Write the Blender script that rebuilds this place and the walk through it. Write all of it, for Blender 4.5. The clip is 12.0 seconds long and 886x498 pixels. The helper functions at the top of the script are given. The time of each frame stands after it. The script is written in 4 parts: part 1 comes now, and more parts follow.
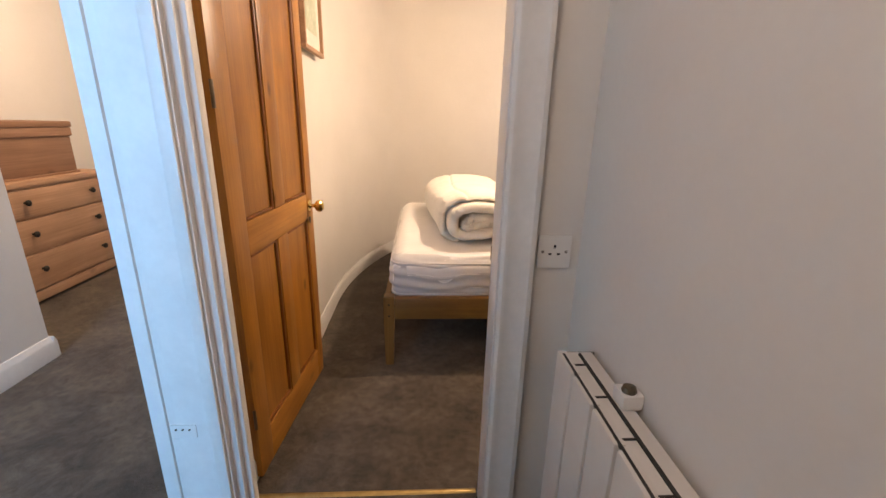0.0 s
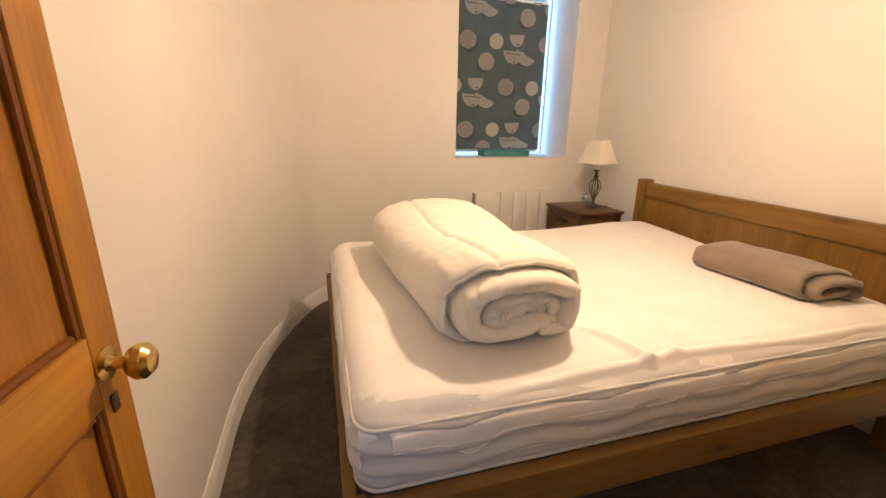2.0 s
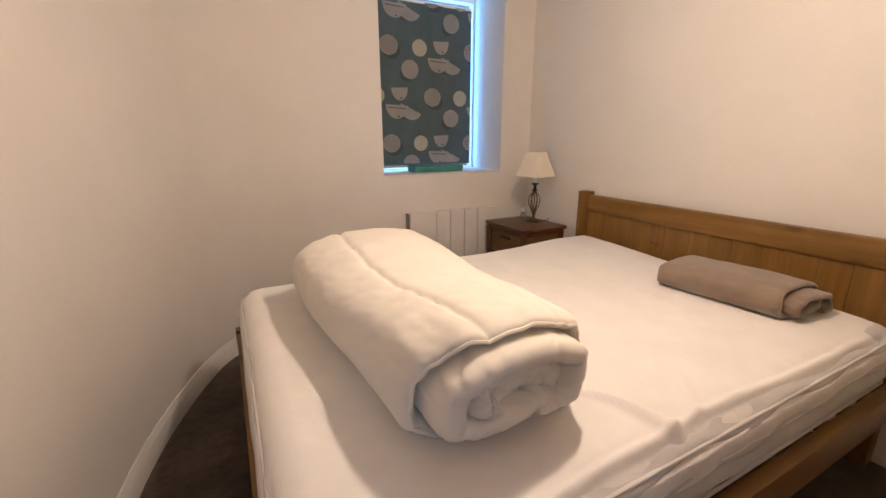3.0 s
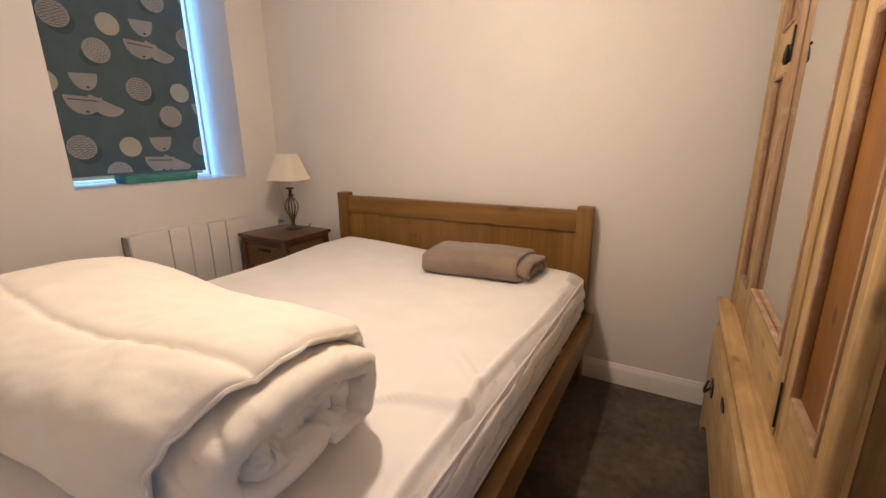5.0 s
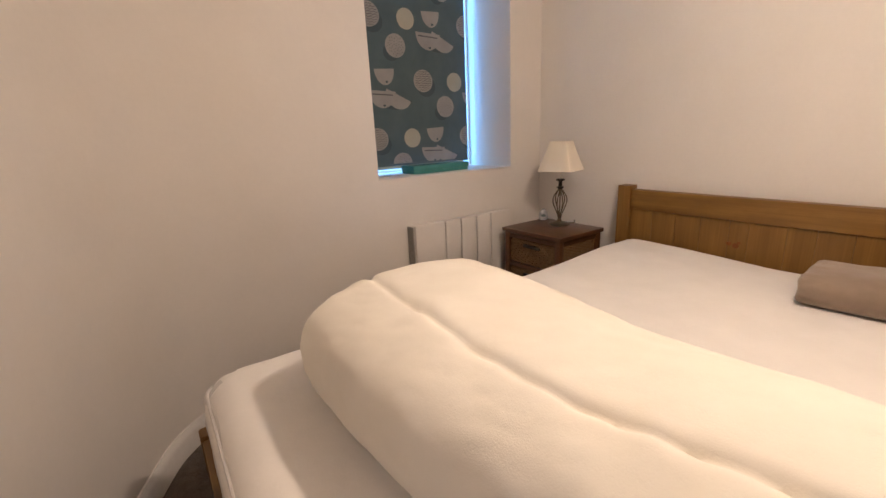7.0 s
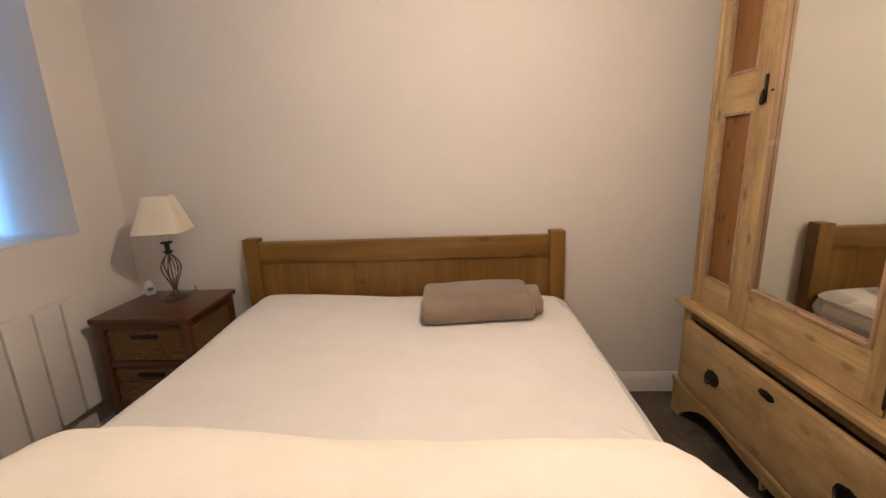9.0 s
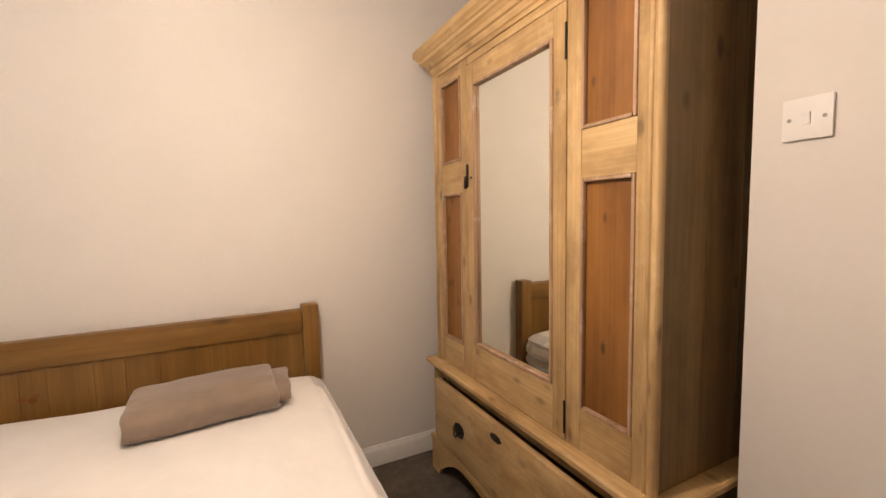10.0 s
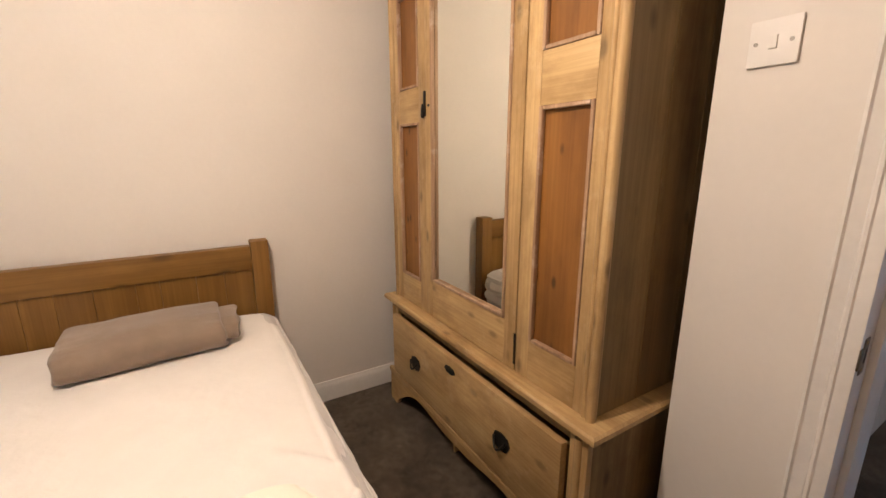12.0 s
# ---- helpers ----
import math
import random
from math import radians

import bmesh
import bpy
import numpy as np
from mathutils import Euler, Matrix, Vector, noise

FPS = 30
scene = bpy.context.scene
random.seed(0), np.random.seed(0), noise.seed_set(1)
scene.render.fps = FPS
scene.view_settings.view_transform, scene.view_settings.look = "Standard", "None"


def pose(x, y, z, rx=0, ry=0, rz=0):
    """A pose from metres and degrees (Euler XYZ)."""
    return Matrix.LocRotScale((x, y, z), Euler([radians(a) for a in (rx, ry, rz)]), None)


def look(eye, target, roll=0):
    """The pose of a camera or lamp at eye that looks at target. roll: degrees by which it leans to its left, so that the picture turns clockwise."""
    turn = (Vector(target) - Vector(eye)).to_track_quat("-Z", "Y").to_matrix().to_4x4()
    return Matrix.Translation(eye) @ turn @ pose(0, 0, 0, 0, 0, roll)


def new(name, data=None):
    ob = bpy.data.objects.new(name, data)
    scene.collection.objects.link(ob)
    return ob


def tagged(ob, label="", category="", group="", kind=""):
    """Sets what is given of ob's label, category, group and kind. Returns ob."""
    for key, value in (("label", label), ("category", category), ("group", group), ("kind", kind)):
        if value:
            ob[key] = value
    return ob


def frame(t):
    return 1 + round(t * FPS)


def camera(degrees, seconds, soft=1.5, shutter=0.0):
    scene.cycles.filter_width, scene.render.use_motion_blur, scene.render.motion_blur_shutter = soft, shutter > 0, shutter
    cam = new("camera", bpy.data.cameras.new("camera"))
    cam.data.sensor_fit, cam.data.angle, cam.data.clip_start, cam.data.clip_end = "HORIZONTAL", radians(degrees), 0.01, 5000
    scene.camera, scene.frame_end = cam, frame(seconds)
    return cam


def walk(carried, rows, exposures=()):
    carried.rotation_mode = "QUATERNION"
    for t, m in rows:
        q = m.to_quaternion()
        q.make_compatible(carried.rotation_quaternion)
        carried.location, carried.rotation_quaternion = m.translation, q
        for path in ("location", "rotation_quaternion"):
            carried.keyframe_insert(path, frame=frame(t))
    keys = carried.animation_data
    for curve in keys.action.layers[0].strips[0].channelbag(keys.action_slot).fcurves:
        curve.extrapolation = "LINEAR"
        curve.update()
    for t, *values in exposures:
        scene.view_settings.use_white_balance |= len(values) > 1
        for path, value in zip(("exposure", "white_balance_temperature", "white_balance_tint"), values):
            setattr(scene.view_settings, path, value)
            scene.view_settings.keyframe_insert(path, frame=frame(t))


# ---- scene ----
cam = camera(94.0, 12.0)
PATH = [
    (0, (0.802, 2.784, 1.194), (0.919, 4.692, 0.608), 1.4),
    (0.5, (0.743, 3.044, 1.171), (0.672, 4.947, 0.559), 0.4),
    (1, (0.666, 3.39, 1.151), (0.654, 5.303, 0.568), 0.6),
    (1.5, (0.633, 3.678, 1.167), (0.932, 5.567, 0.583), 1.8),
    (2, (0.633, 3.952, 1.165), (1.182, 5.786, 0.589), 1.0),
    (2.5, (0.641, 4.147, 1.181), (1.335, 5.937, 0.62), 0.7),
    (3, (0.667, 4.293, 1.172), (1.565, 6.003, 0.652), -0.1),
    (3.5, (0.706, 4.362, 1.143), (1.917, 5.877, 0.656), -0.9),
    (3.7, (0.716, 4.377, 1.099), (2.065, 5.78, 0.641), -0.9),
    (4.5, (0.74, 4.375, 1.13), (2.49, 5.16, 0.62), -1.0),
    (5.3, (0.74, 4.367, 1.138), (2.299, 5.513, 0.632), -0.5),
    (5.5, (0.73, 4.387, 1.148), (2.184, 5.654, 0.616), -0.6),
    (6, (0.68, 4.493, 1.133), (1.798, 6.05, 0.563), -1.5),
    (6.5, (0.666, 4.748, 1.136), (1.588, 6.429, 0.565), -3.3),
    (6.7, (0.648, 4.834, 1.127), (1.625, 6.49, 0.576), -3.0),
    (8.3, (0.663, 5.303, 1.183), (2.366, 6.236, 0.707), -3.2),
    (8.5, (0.697, 5.262, 1.18), (2.495, 6.005, 0.715), -2.9),
    (9, (0.77, 5.152, 1.215), (2.716, 5.249, 0.761), -2.2),
    (9.5, (0.787, 5.053, 1.214), (2.696, 4.566, 0.871), -1.3),
    (10, (0.797, 4.997, 1.226), (2.576, 4.098, 1.062), -1.1),
    (10.5, (0.794, 4.976, 1.235), (2.486, 3.91, 1.274), -1.1),
    (11, (0.795, 4.974, 1.233), (2.495, 3.923, 1.154), -0.7),
    (11.5, (0.789, 4.987, 1.211), (2.504, 4.014, 0.879), 0.3),
    (12, (0.819, 4.933, 1.202), (2.485, 3.925, 0.748), -0.1),
]
EXPOSURES = [(0.0, 0.72, 7500, 10), (0.5, 0.58, 8050, 8), (1.0, 0.46, 9500, 10), (1.5, 0.6, 10200, 10), (2.0, 0.42, 8100, 10), (2.6, 0.06, 6750, 10), (3.4, 0.0, 6650, 10), (6.5, 0.0, 6600, 10), (8.3, -0.26, 6500, 10), (9.0, -0.2, 6500, 8), (9.6, 0.08, 6500, 8), (12.0, 0.14, 6500, 8)]
walk(cam, [(t, look(eye, target, roll)) for t, eye, target, roll in PATH], EXPOSURES)

# ---- world and lights ----
world = bpy.data.worlds.new("world")
scene.world = world
world.use_nodes = True
wn = world.node_tree.nodes
sky = wn.new("ShaderNodeTexSky")
sky.sky_type = "NISHITA"
sky.sun_disc = False
sky.sun_elevation = radians(35)
sky.sun_rotation = radians(150)
wn["Background"].inputs["Strength"].default_value = 0.15
world.node_tree.links.new(sky.outputs["Color"], wn["Background"].inputs["Color"])


def lamp(name, kind, place, energy, colour, size=0.03, cone=None, blend=0.5, aim=None, size_y=None):
    data = bpy.data.lights.new(name, kind)
    data.energy, data.color = energy, colour
    if kind == "AREA":
        data.shape, data.size, data.size_y = "RECTANGLE", size, size_y or size
    else:
        data.shadow_soft_size = size
    if kind == "SPOT":
        data.spot_size, data.spot_blend = radians(cone), blend
    ob = new(name, data)
    ob.matrix_world = look(place, aim or (place[0], place[1] + 0.0001, 0))
    return ob


WARM = (1.0, 0.792, 0.645)
lamp("bedroom_ceiling_light", "POINT", (1.52, 5.06, 1.88), 41, WARM, 0.03)
# Extra downward fill, added to brighten the bed; no fixture belongs to it.
lamp("bedroom_down_fill", "AREA", (1.52, 5.06, 1.84), 2.8, WARM, 0.08)
# Unseen fill lamp, added to lift the hall walls.
lamp("hall_fill", "POINT", (0.50, 2.75, 2.24), 8.5, (1.0, 0.87, 0.86), 0.06)
lamp("side_room_light", "POINT", (-1.0, 5.5, 2.15), 42, WARM, 0.05)
lamp("window_daylight", "AREA", (2.0, 7.30, 1.55), 34, (0.13, 0.44, 1.0), 0.86, aim=(2.0, 6.0, 1.5), size_y=1.1)
lamp("side_window_daylight", "AREA", (-0.5, 1.12, 1.45), 50, (0.16, 0.48, 1.0), 0.8, aim=(-0.3, 3.0, 1.3), size_y=1.1)

# ---- materials ----


def material(name, rough=0.6, metal=0.0, spec=0.5):
    m = bpy.data.materials.new(name)
    m.use_nodes = True
    nodes, links = m.node_tree.nodes, m.node_tree.links
    b = nodes["Principled BSDF"]
    b.inputs["Roughness"].default_value = rough
    b.inputs["Metallic"].default_value = metal
    b.inputs["Specular IOR Level"].default_value = spec
    return m, nodes, links, b


def ramp(nodes, stops):
    r = nodes.new("ShaderNodeValToRGB")
    e = r.color_ramp.elements
    while len(e) < len(stops):
        e.new(0.5)
    for i, (p, c) in enumerate(stops):
        e[i].position, e[i].color = p, (*c, 1)
    return r


def noise_node(nodes, links, coord, scale, detail=4.0, rough=0.6, stretch=None):
    src = coord
    if stretch:
        mp = nodes.new("ShaderNodeMapping")
        mp.inputs["Scale"].default_value = stretch
        links.new(coord, mp.inputs["Vector"])
        src = mp.outputs["Vector"]
    n = nodes.new("ShaderNodeTexNoise")
    n.inputs["Scale"].default_value, n.inputs["Detail"].default_value, n.inputs["Roughness"].default_value = scale, detail, rough
    links.new(src, n.inputs["Vector"])
    return n


def bump(nodes, links, b, height, strength, distance, prior=None):
    bp = nodes.new("ShaderNodeBump")
    bp.inputs["Strength"].default_value, bp.inputs["Distance"].default_value = strength, distance
    links.new(height, bp.inputs["Height"])
    if prior:
        links.new(prior, bp.inputs["Normal"])
    links.new(bp.outputs["Normal"], b.inputs["Normal"])
    return bp.outputs["Normal"]


def mix(nodes, links, kind, fac, a, b):
    m = nodes.new("ShaderNodeMix")
    m.data_type, m.blend_type = "RGBA", kind
    for socket, value in ((m.inputs[0], fac), (m.inputs[6], a), (m.inputs[7], b)):
        if isinstance(value, (int, float)):
            socket.default_value = value
        elif isinstance(value, tuple):
            socket.default_value = (*value, 1)
        else:
            links.new(value, socket)
    return m.outputs[2]


def mottled(name, dark, light, rough=0.7, scale=3.0, fine=60.0, relief=0.15, depth=0.002, metal=0.0, spec=0.4, speck=0.9, broad=3.0):
    """A surface with broad tone drift and fine grain relief."""
    m, nodes, links, b = material(name, rough, metal, spec)
    co = nodes.new("ShaderNodeTexCoord").outputs["Object"]
    n1 = noise_node(nodes, links, co, scale, 5)
    n2 = noise_node(nodes, links, co, fine, 3)
    r = ramp(nodes, [(0.3, dark), (0.7, light)])
    links.new(n1.outputs["Fac"], r.inputs["Fac"])
    f = ramp(nodes, [(0.35, (speck, speck, speck)), (0.65, (1, 1, 1))])
    links.new(n2.outputs["Fac"], f.inputs["Fac"])
    links.new(mix(nodes, links, "MULTIPLY", 1.0, r.outputs["Color"], f.outputs["Color"]), b.inputs["Base Color"])
    p = bump(nodes, links, b, n2.outputs["Fac"], relief, depth)
    bump(nodes, links, b, n1.outputs["Fac"], relief, depth * broad, p)
    return m


def carpet_material():
    m, nodes, links, b = material("carpet_pile", 0.95, 0, 0.1)
    co = nodes.new("ShaderNodeTexCoord").outputs["Object"]
    n1 = noise_node(nodes, links, co, 4.5, 5, 0.65)
    n2 = noise_node(nodes, links, co, 260, 2, 0.7)
    n3 = noise_node(nodes, links, co, 28, 3, 0.6)
    r = ramp(nodes, [(0.34, (0.068, 0.052, 0.038)), (0.66, (0.158, 0.122, 0.088))])
    links.new(n1.outputs["Fac"], r.inputs["Fac"])
    f = ramp(nodes, [(0.3, (0.55, 0.55, 0.55)), (0.7, (1.15, 1.15, 1.15))])
    links.new(n2.outputs["Fac"], f.inputs["Fac"])
    c = mix(nodes, links, "MULTIPLY", 1.0, r.outputs["Color"], f.outputs["Color"])
    g = ramp(nodes, [(0.35, (0.68, 0.68, 0.68)), (0.65, (1.12, 1.12, 1.12))])
    links.new(n3.outputs["Fac"], g.inputs["Fac"])
    c = mix(nodes, links, "MULTIPLY", 1.0, c, g.outputs["Color"])
    links.new(c, b.inputs["Base Color"])
    b.inputs["Sheen Weight"].default_value = 0.15
    p = bump(nodes, links, b, n2.outputs["Fac"], 0.8, 0.006)
    bump(nodes, links, b, n3.outputs["Fac"], 0.35, 0.01, p)
    return m


def wood(name, light, dark, axis="z", rough=0.45, knots=0.55, fine=1.0, worn=0.0, wear_colour=(0.7, 0.55, 0.36), stain=0.0, knot_size=0.13, knot_freq=6.0):
    """Softwood with grain along one axis, darker growth lines, and scattered knots."""
    m, nodes, links, b = material(name, rough, 0, 0.45)
    tc = nodes.new("ShaderNodeTexCoord")
    info = nodes.new("ShaderNodeObjectInfo")
    add = nodes.new("ShaderNodeVectorMath")
    add.operation = "MULTIPLY_ADD"
    links.new(info.outputs["Random"], add.inputs[0])
    add.inputs[1].default_value = (7.3, 5.1, 3.7)
    links.new(tc.outputs["Object"], add.inputs[2])
    co = add.outputs[0]
    long = {"x": 0, "y": 1, "z": 2}[axis]
    st = [1.0, 1.0, 1.0]
    st[long] = 0.07
    n1 = noise_node(nodes, links, co, 16 * fine, 5, 0.6, st)
    st2 = [1.0, 1.0, 1.0]
    st2[long] = 0.02
    n2 = noise_node(nodes, links, co, 130 * fine, 3, 0.6, st2)
    n3 = noise_node(nodes, links, co, 2.2, 3, 0.5)
    r = ramp(nodes, [(0.32, dark), (0.52, tuple((x + y) / 2 for x, y in zip(light, dark))), (0.68, light)])
    links.new(n1.outputs["Fac"], r.inputs["Fac"])
    f = ramp(nodes, [(0.35, (0.82, 0.78, 0.72)), (0.6, (1, 1, 1))])
    links.new(n2.outputs["Fac"], f.inputs["Fac"])
    c = mix(nodes, links, "MULTIPLY", 0.8, r.outputs["Color"], f.outputs["Color"])
    t = ramp(nodes, [(0.3, (0.84, 0.8, 0.76)), (0.7, (1.06, 1.04, 1.0))])
    links.new(n3.outputs["Fac"], t.inputs["Fac"])
    c = mix(nodes, links, "MULTIPLY", 1.0, c, t.outputs["Color"])
    if knots:
        mp = nodes.new("ShaderNodeMapping")
        st3 = [knot_freq] * 3
        st3[long] = knot_freq * 0.5
        mp.inputs["Scale"].default_value = st3
        links.new(co, mp.inputs["Vector"])
        v = nodes.new("ShaderNodeTexVoronoi")
        v.inputs["Scale"].default_value = 1.0
        links.new(mp.outputs["Vector"], v.inputs["Vector"])
        k = ramp(nodes, [(knot_size * 0.4, (1, 1, 1)), (knot_size, (0, 0, 0))])
        links.new(v.outputs["Distance"], k.inputs["Fac"])
        kk = nodes.new("ShaderNodeMath")
        kk.operation = "MULTIPLY"
        links.new(k.outputs["Color"], kk.inputs[0])
        kk.inputs[1].default_value = knots
        c = mix(nodes, links, "MIX", kk.outputs[0], c, tuple(0.35 * x for x in dark))
    if stain:
        n5 = noise_node(nodes, links, co, 5.5, 7, 0.68, [1.0 if i != long else 0.45 for i in range(3)])
        d = ramp(nodes, [(0.38, tuple(1 - stain * k for k in (0.75, 0.85, 0.95))), (0.56, (1, 1, 1))])
        links.new(n5.outputs["Fac"], d.inputs["Fac"])
        c = mix(nodes, links, "MULTIPLY", 1.0, c, d.outputs["Color"])
    if worn:
        n4 = noise_node(nodes, links, co, 9, 6, 0.7)
        w = ramp(nodes, [(0.55, (0, 0, 0)), (0.7, (worn, worn, worn))])
        links.new(n4.outputs["Fac"], w.inputs["Fac"])
        c = mix(nodes, links, "MIX", w.outputs["Color"], c, wear_colour)
    links.new(c, b.inputs["Base Color"])
    p = bump(nodes, links, b, n2.outputs["Fac"], 0.12, 0.002)
    bump(nodes, links, b, n1.outputs["Fac"], 0.1, 0.003, p)
    return m


def cloth(name, light, dark, weave=420.0, rough=0.9, relief=0.3, crease=0.3, sheen=0.2):
    m, nodes, links, b = material(name, rough, 0, 0.2)
    co = nodes.new("ShaderNodeTexCoord").outputs["Object"]
    n1 = noise_node(nodes, links, co, 7, 5, 0.6)
    n2 = noise_node(nodes, links, co, weave, 2, 0.6)
    n3 = noise_node(nodes, links, co, 22, 4, 0.55)
    r = ramp(nodes, [(0.3, dark), (0.7, light)])
    links.new(n1.outputs["Fac"], r.inputs["Fac"])
    links.new(r.outputs["Color"], b.inputs["Base Color"])
    b.inputs["Sheen Weight"].default_value = sheen
    p = bump(nodes, links, b, n2.outputs["Fac"], relief, 0.0015)
    bump(nodes, links, b, n3.outputs["Fac"], crease, 0.006, p)
    return m


M_WALL = mottled("wall_paint", (0.685, 0.65, 0.605), (0.735, 0.70, 0.655), 0.75, 1.7, 60, 0.05, 0.0008, speck=0.985, broad=60.0)
# Ceiling colour is darkened so that less light bounces into the room.
M_CEIL = mottled("dimmed_ceiling_paint", (0.46, 0.43, 0.405), (0.52, 0.49, 0.46), 0.85, 1.5, 70, 0.03, 0.0015)
M_GLOSS = mottled("white_gloss_paint", (0.70, 0.68, 0.65), (0.77, 0.75, 0.72), 0.35, 5, 40, 0.06, 0.001, speck=0.97)
M_CARPET = carpet_material()
M_DOOR_V = wood("door_pine_vertical", (0.51, 0.238, 0.046), (0.345, 0.138, 0.021), "z", 0.38, 0.85, 1, 0, (0, 0, 0), 0.25, 0.15, 8)
M_DOOR_H = wood("door_pine_across", (0.54, 0.255, 0.05), (0.39, 0.165, 0.027), "y", 0.38, 0.6, 1, 0, (0, 0, 0), 0.2, 0.15, 8)
# Dark pine for knots, and for beads whose shadow line is coloured in.
M_DOOR_EDGE = wood("bead_shade_and_knot_pine", (0.27, 0.088, 0.014), (0.16, 0.048, 0.007), "z", 0.45, 0)
M_BED_Y = wood("bed_pine_across", (0.275, 0.152, 0.038), (0.19, 0.094, 0.020), "y", 0.42, 0.8, 1, 0, (0, 0, 0), 0.25, 0.2, 8)
M_BED_X = wood("bed_pine_along", (0.275, 0.152, 0.038), (0.19, 0.094, 0.020), "x", 0.42, 0.8, 1, 0, (0, 0, 0), 0.25, 0.2, 8)
M_BED_Z = wood("bed_pine_upright", (0.25, 0.135, 0.033), (0.18, 0.088, 0.019), "z", 0.42, 0.6)
PALE, PALE_D = (0.60, 0.435, 0.22), (0.475, 0.325, 0.15)
M_WARD_Z = wood("stripped_pine_upright", PALE, PALE_D, "z", 0.55, 0.75, 1, 0.3, (0.66, 0.52, 0.33), 0.42, 0.17, 11)
M_WARD_X = wood("stripped_pine_across", PALE, PALE_D, "x", 0.55, 0.6, 1, 0.3, (0.66, 0.52, 0.33), 0.42, 0.16, 11)
# Wardrobe side and inner pine, darkened to hold the shade away from the lamp.
M_WARD_SIDE = wood("shaded_wardrobe_pine", (0.29, 0.20, 0.082), (0.18, 0.118, 0.045), "z", 0.55, 0.8, 0.8, 0, (0, 0, 0), 0.4, 0.16, 9)
M_WARD_PANEL = wood("red_brown_pine_panel", (0.33, 0.152, 0.036), (0.225, 0.096, 0.02), "z", 0.5, 1.0, 0.7, 0, (0, 0, 0), 0.3, 0.16, 15)
M_WARD_BEAD = wood("worn_pink_bead", (0.52, 0.36, 0.24), (0.30, 0.19, 0.12), "z", 0.6, 0, 2, 0.6, (0.6, 0.5, 0.42))
M_WALNUT = wood("dark_stained_wood", (0.120, 0.050, 0.020), (0.064, 0.026, 0.010), "y", 0.32, 0.2)
M_WICKER = mottled("woven_wicker", (0.15, 0.085, 0.034), (0.215, 0.125, 0.052), 0.6, 35, 150, 0.3, 0.001)
M_CHEST = wood("pinkish_pine", (0.52, 0.325, 0.215), (0.40, 0.24, 0.15), "y", 0.55, 0.5)
M_TRUNK = wood("brown_pine_trunk", (0.31, 0.175, 0.112), (0.23, 0.125, 0.075), "y", 0.55, 0.5)
M_SHEET = cloth("white_cotton_sheet", (0.79, 0.76, 0.72), (0.735, 0.705, 0.665), 500, 0.9, 0.2, 0.35)
M_MATT = cloth("mattress_damask", (0.60, 0.58, 0.555), (0.52, 0.50, 0.48), 300, 0.85, 0.3, 0.3)
M_DUVET = cloth("cream_duvet_cotton", (0.80, 0.75, 0.655), (0.745, 0.695, 0.60), 450, 0.9, 0.2, 0.22)
M_TOWEL = cloth("taupe_terry", (0.285, 0.215, 0.16), (0.205, 0.152, 0.112), 380, 1.0, 0.9, 0.5, 0.4)
M_BLIND = cloth("teal_blind_fabric", (0.096, 0.132, 0.137), (0.074, 0.106, 0.112), 320, 0.9, 0.3, 0.1, 0.1)
M_PRINT_CREAM = cloth("cream_print", (0.42, 0.40, 0.32), (0.36, 0.34, 0.27), 320, 0.9, 0.3, 0.1, 0.1)
M_PRINT_GREY = cloth("grey_beige_print", (0.34, 0.32, 0.29), (0.27, 0.255, 0.235), 320, 0.9, 0.3, 0.1, 0.1)
M_PRINT_DARK = cloth("dark_print_line", (0.13, 0.125, 0.12), (0.09, 0.085, 0.085), 320, 0.9, 0.3, 0.1, 0.1)
M_PRINT_SHADE = cloth("shadow_teal_print", (0.072, 0.095, 0.10), (0.058, 0.08, 0.085), 320, 0.9, 0.3, 0.1, 0.1)
M_TEAL = mottled("teal_card", (0.035, 0.185, 0.175), (0.055, 0.24, 0.225), 0.55, 12, 120, 0.1, 0.0005)
M_HEATER = mottled("white_enamel", (0.66, 0.63, 0.59), (0.72, 0.69, 0.65), 0.4, 6, 60, 0.03, 0.0006, speck=0.985)
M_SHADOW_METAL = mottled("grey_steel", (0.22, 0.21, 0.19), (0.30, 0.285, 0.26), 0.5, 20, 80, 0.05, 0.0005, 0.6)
M_BLACK = mottled("blackened_iron", (0.022, 0.020, 0.018), (0.05, 0.045, 0.038), 0.45, 25, 120, 0.2, 0.0006, 0.7)
# Near-black for slots and holes, and for the shade put under the chest.
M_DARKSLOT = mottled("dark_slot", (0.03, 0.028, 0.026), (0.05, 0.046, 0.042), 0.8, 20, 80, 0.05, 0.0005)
M_BRASS = mottled("polished_brass", (0.62, 0.42, 0.13), (0.78, 0.56, 0.22), 0.22, 30, 150, 0.05, 0.0004, 1.0)
M_BRASS_DULL = mottled("dull_brass", (0.36, 0.25, 0.10), (0.50, 0.36, 0.16), 0.45, 40, 150, 0.1, 0.0004, 1.0)
M_BRONZE = mottled("aged_bronze", (0.12, 0.095, 0.065), (0.22, 0.175, 0.12), 0.35, 30, 120, 0.1, 0.0005, 0.9)
M_PLASTIC = mottled("white_plastic", (0.74, 0.72, 0.69), (0.79, 0.77, 0.74), 0.5, 10, 60, 0.03, 0.0004, speck=0.985)
M_STEEL = mottled("bright_screw_steel", (0.5, 0.5, 0.5), (0.65, 0.65, 0.64), 0.3, 20, 90, 0.05, 0.0004, 1.0)
M_SHADE = cloth("cream_lampshade", (0.74, 0.68, 0.57), (0.69, 0.63, 0.52), 350, 0.85, 0.3, 0.1, 0.1)
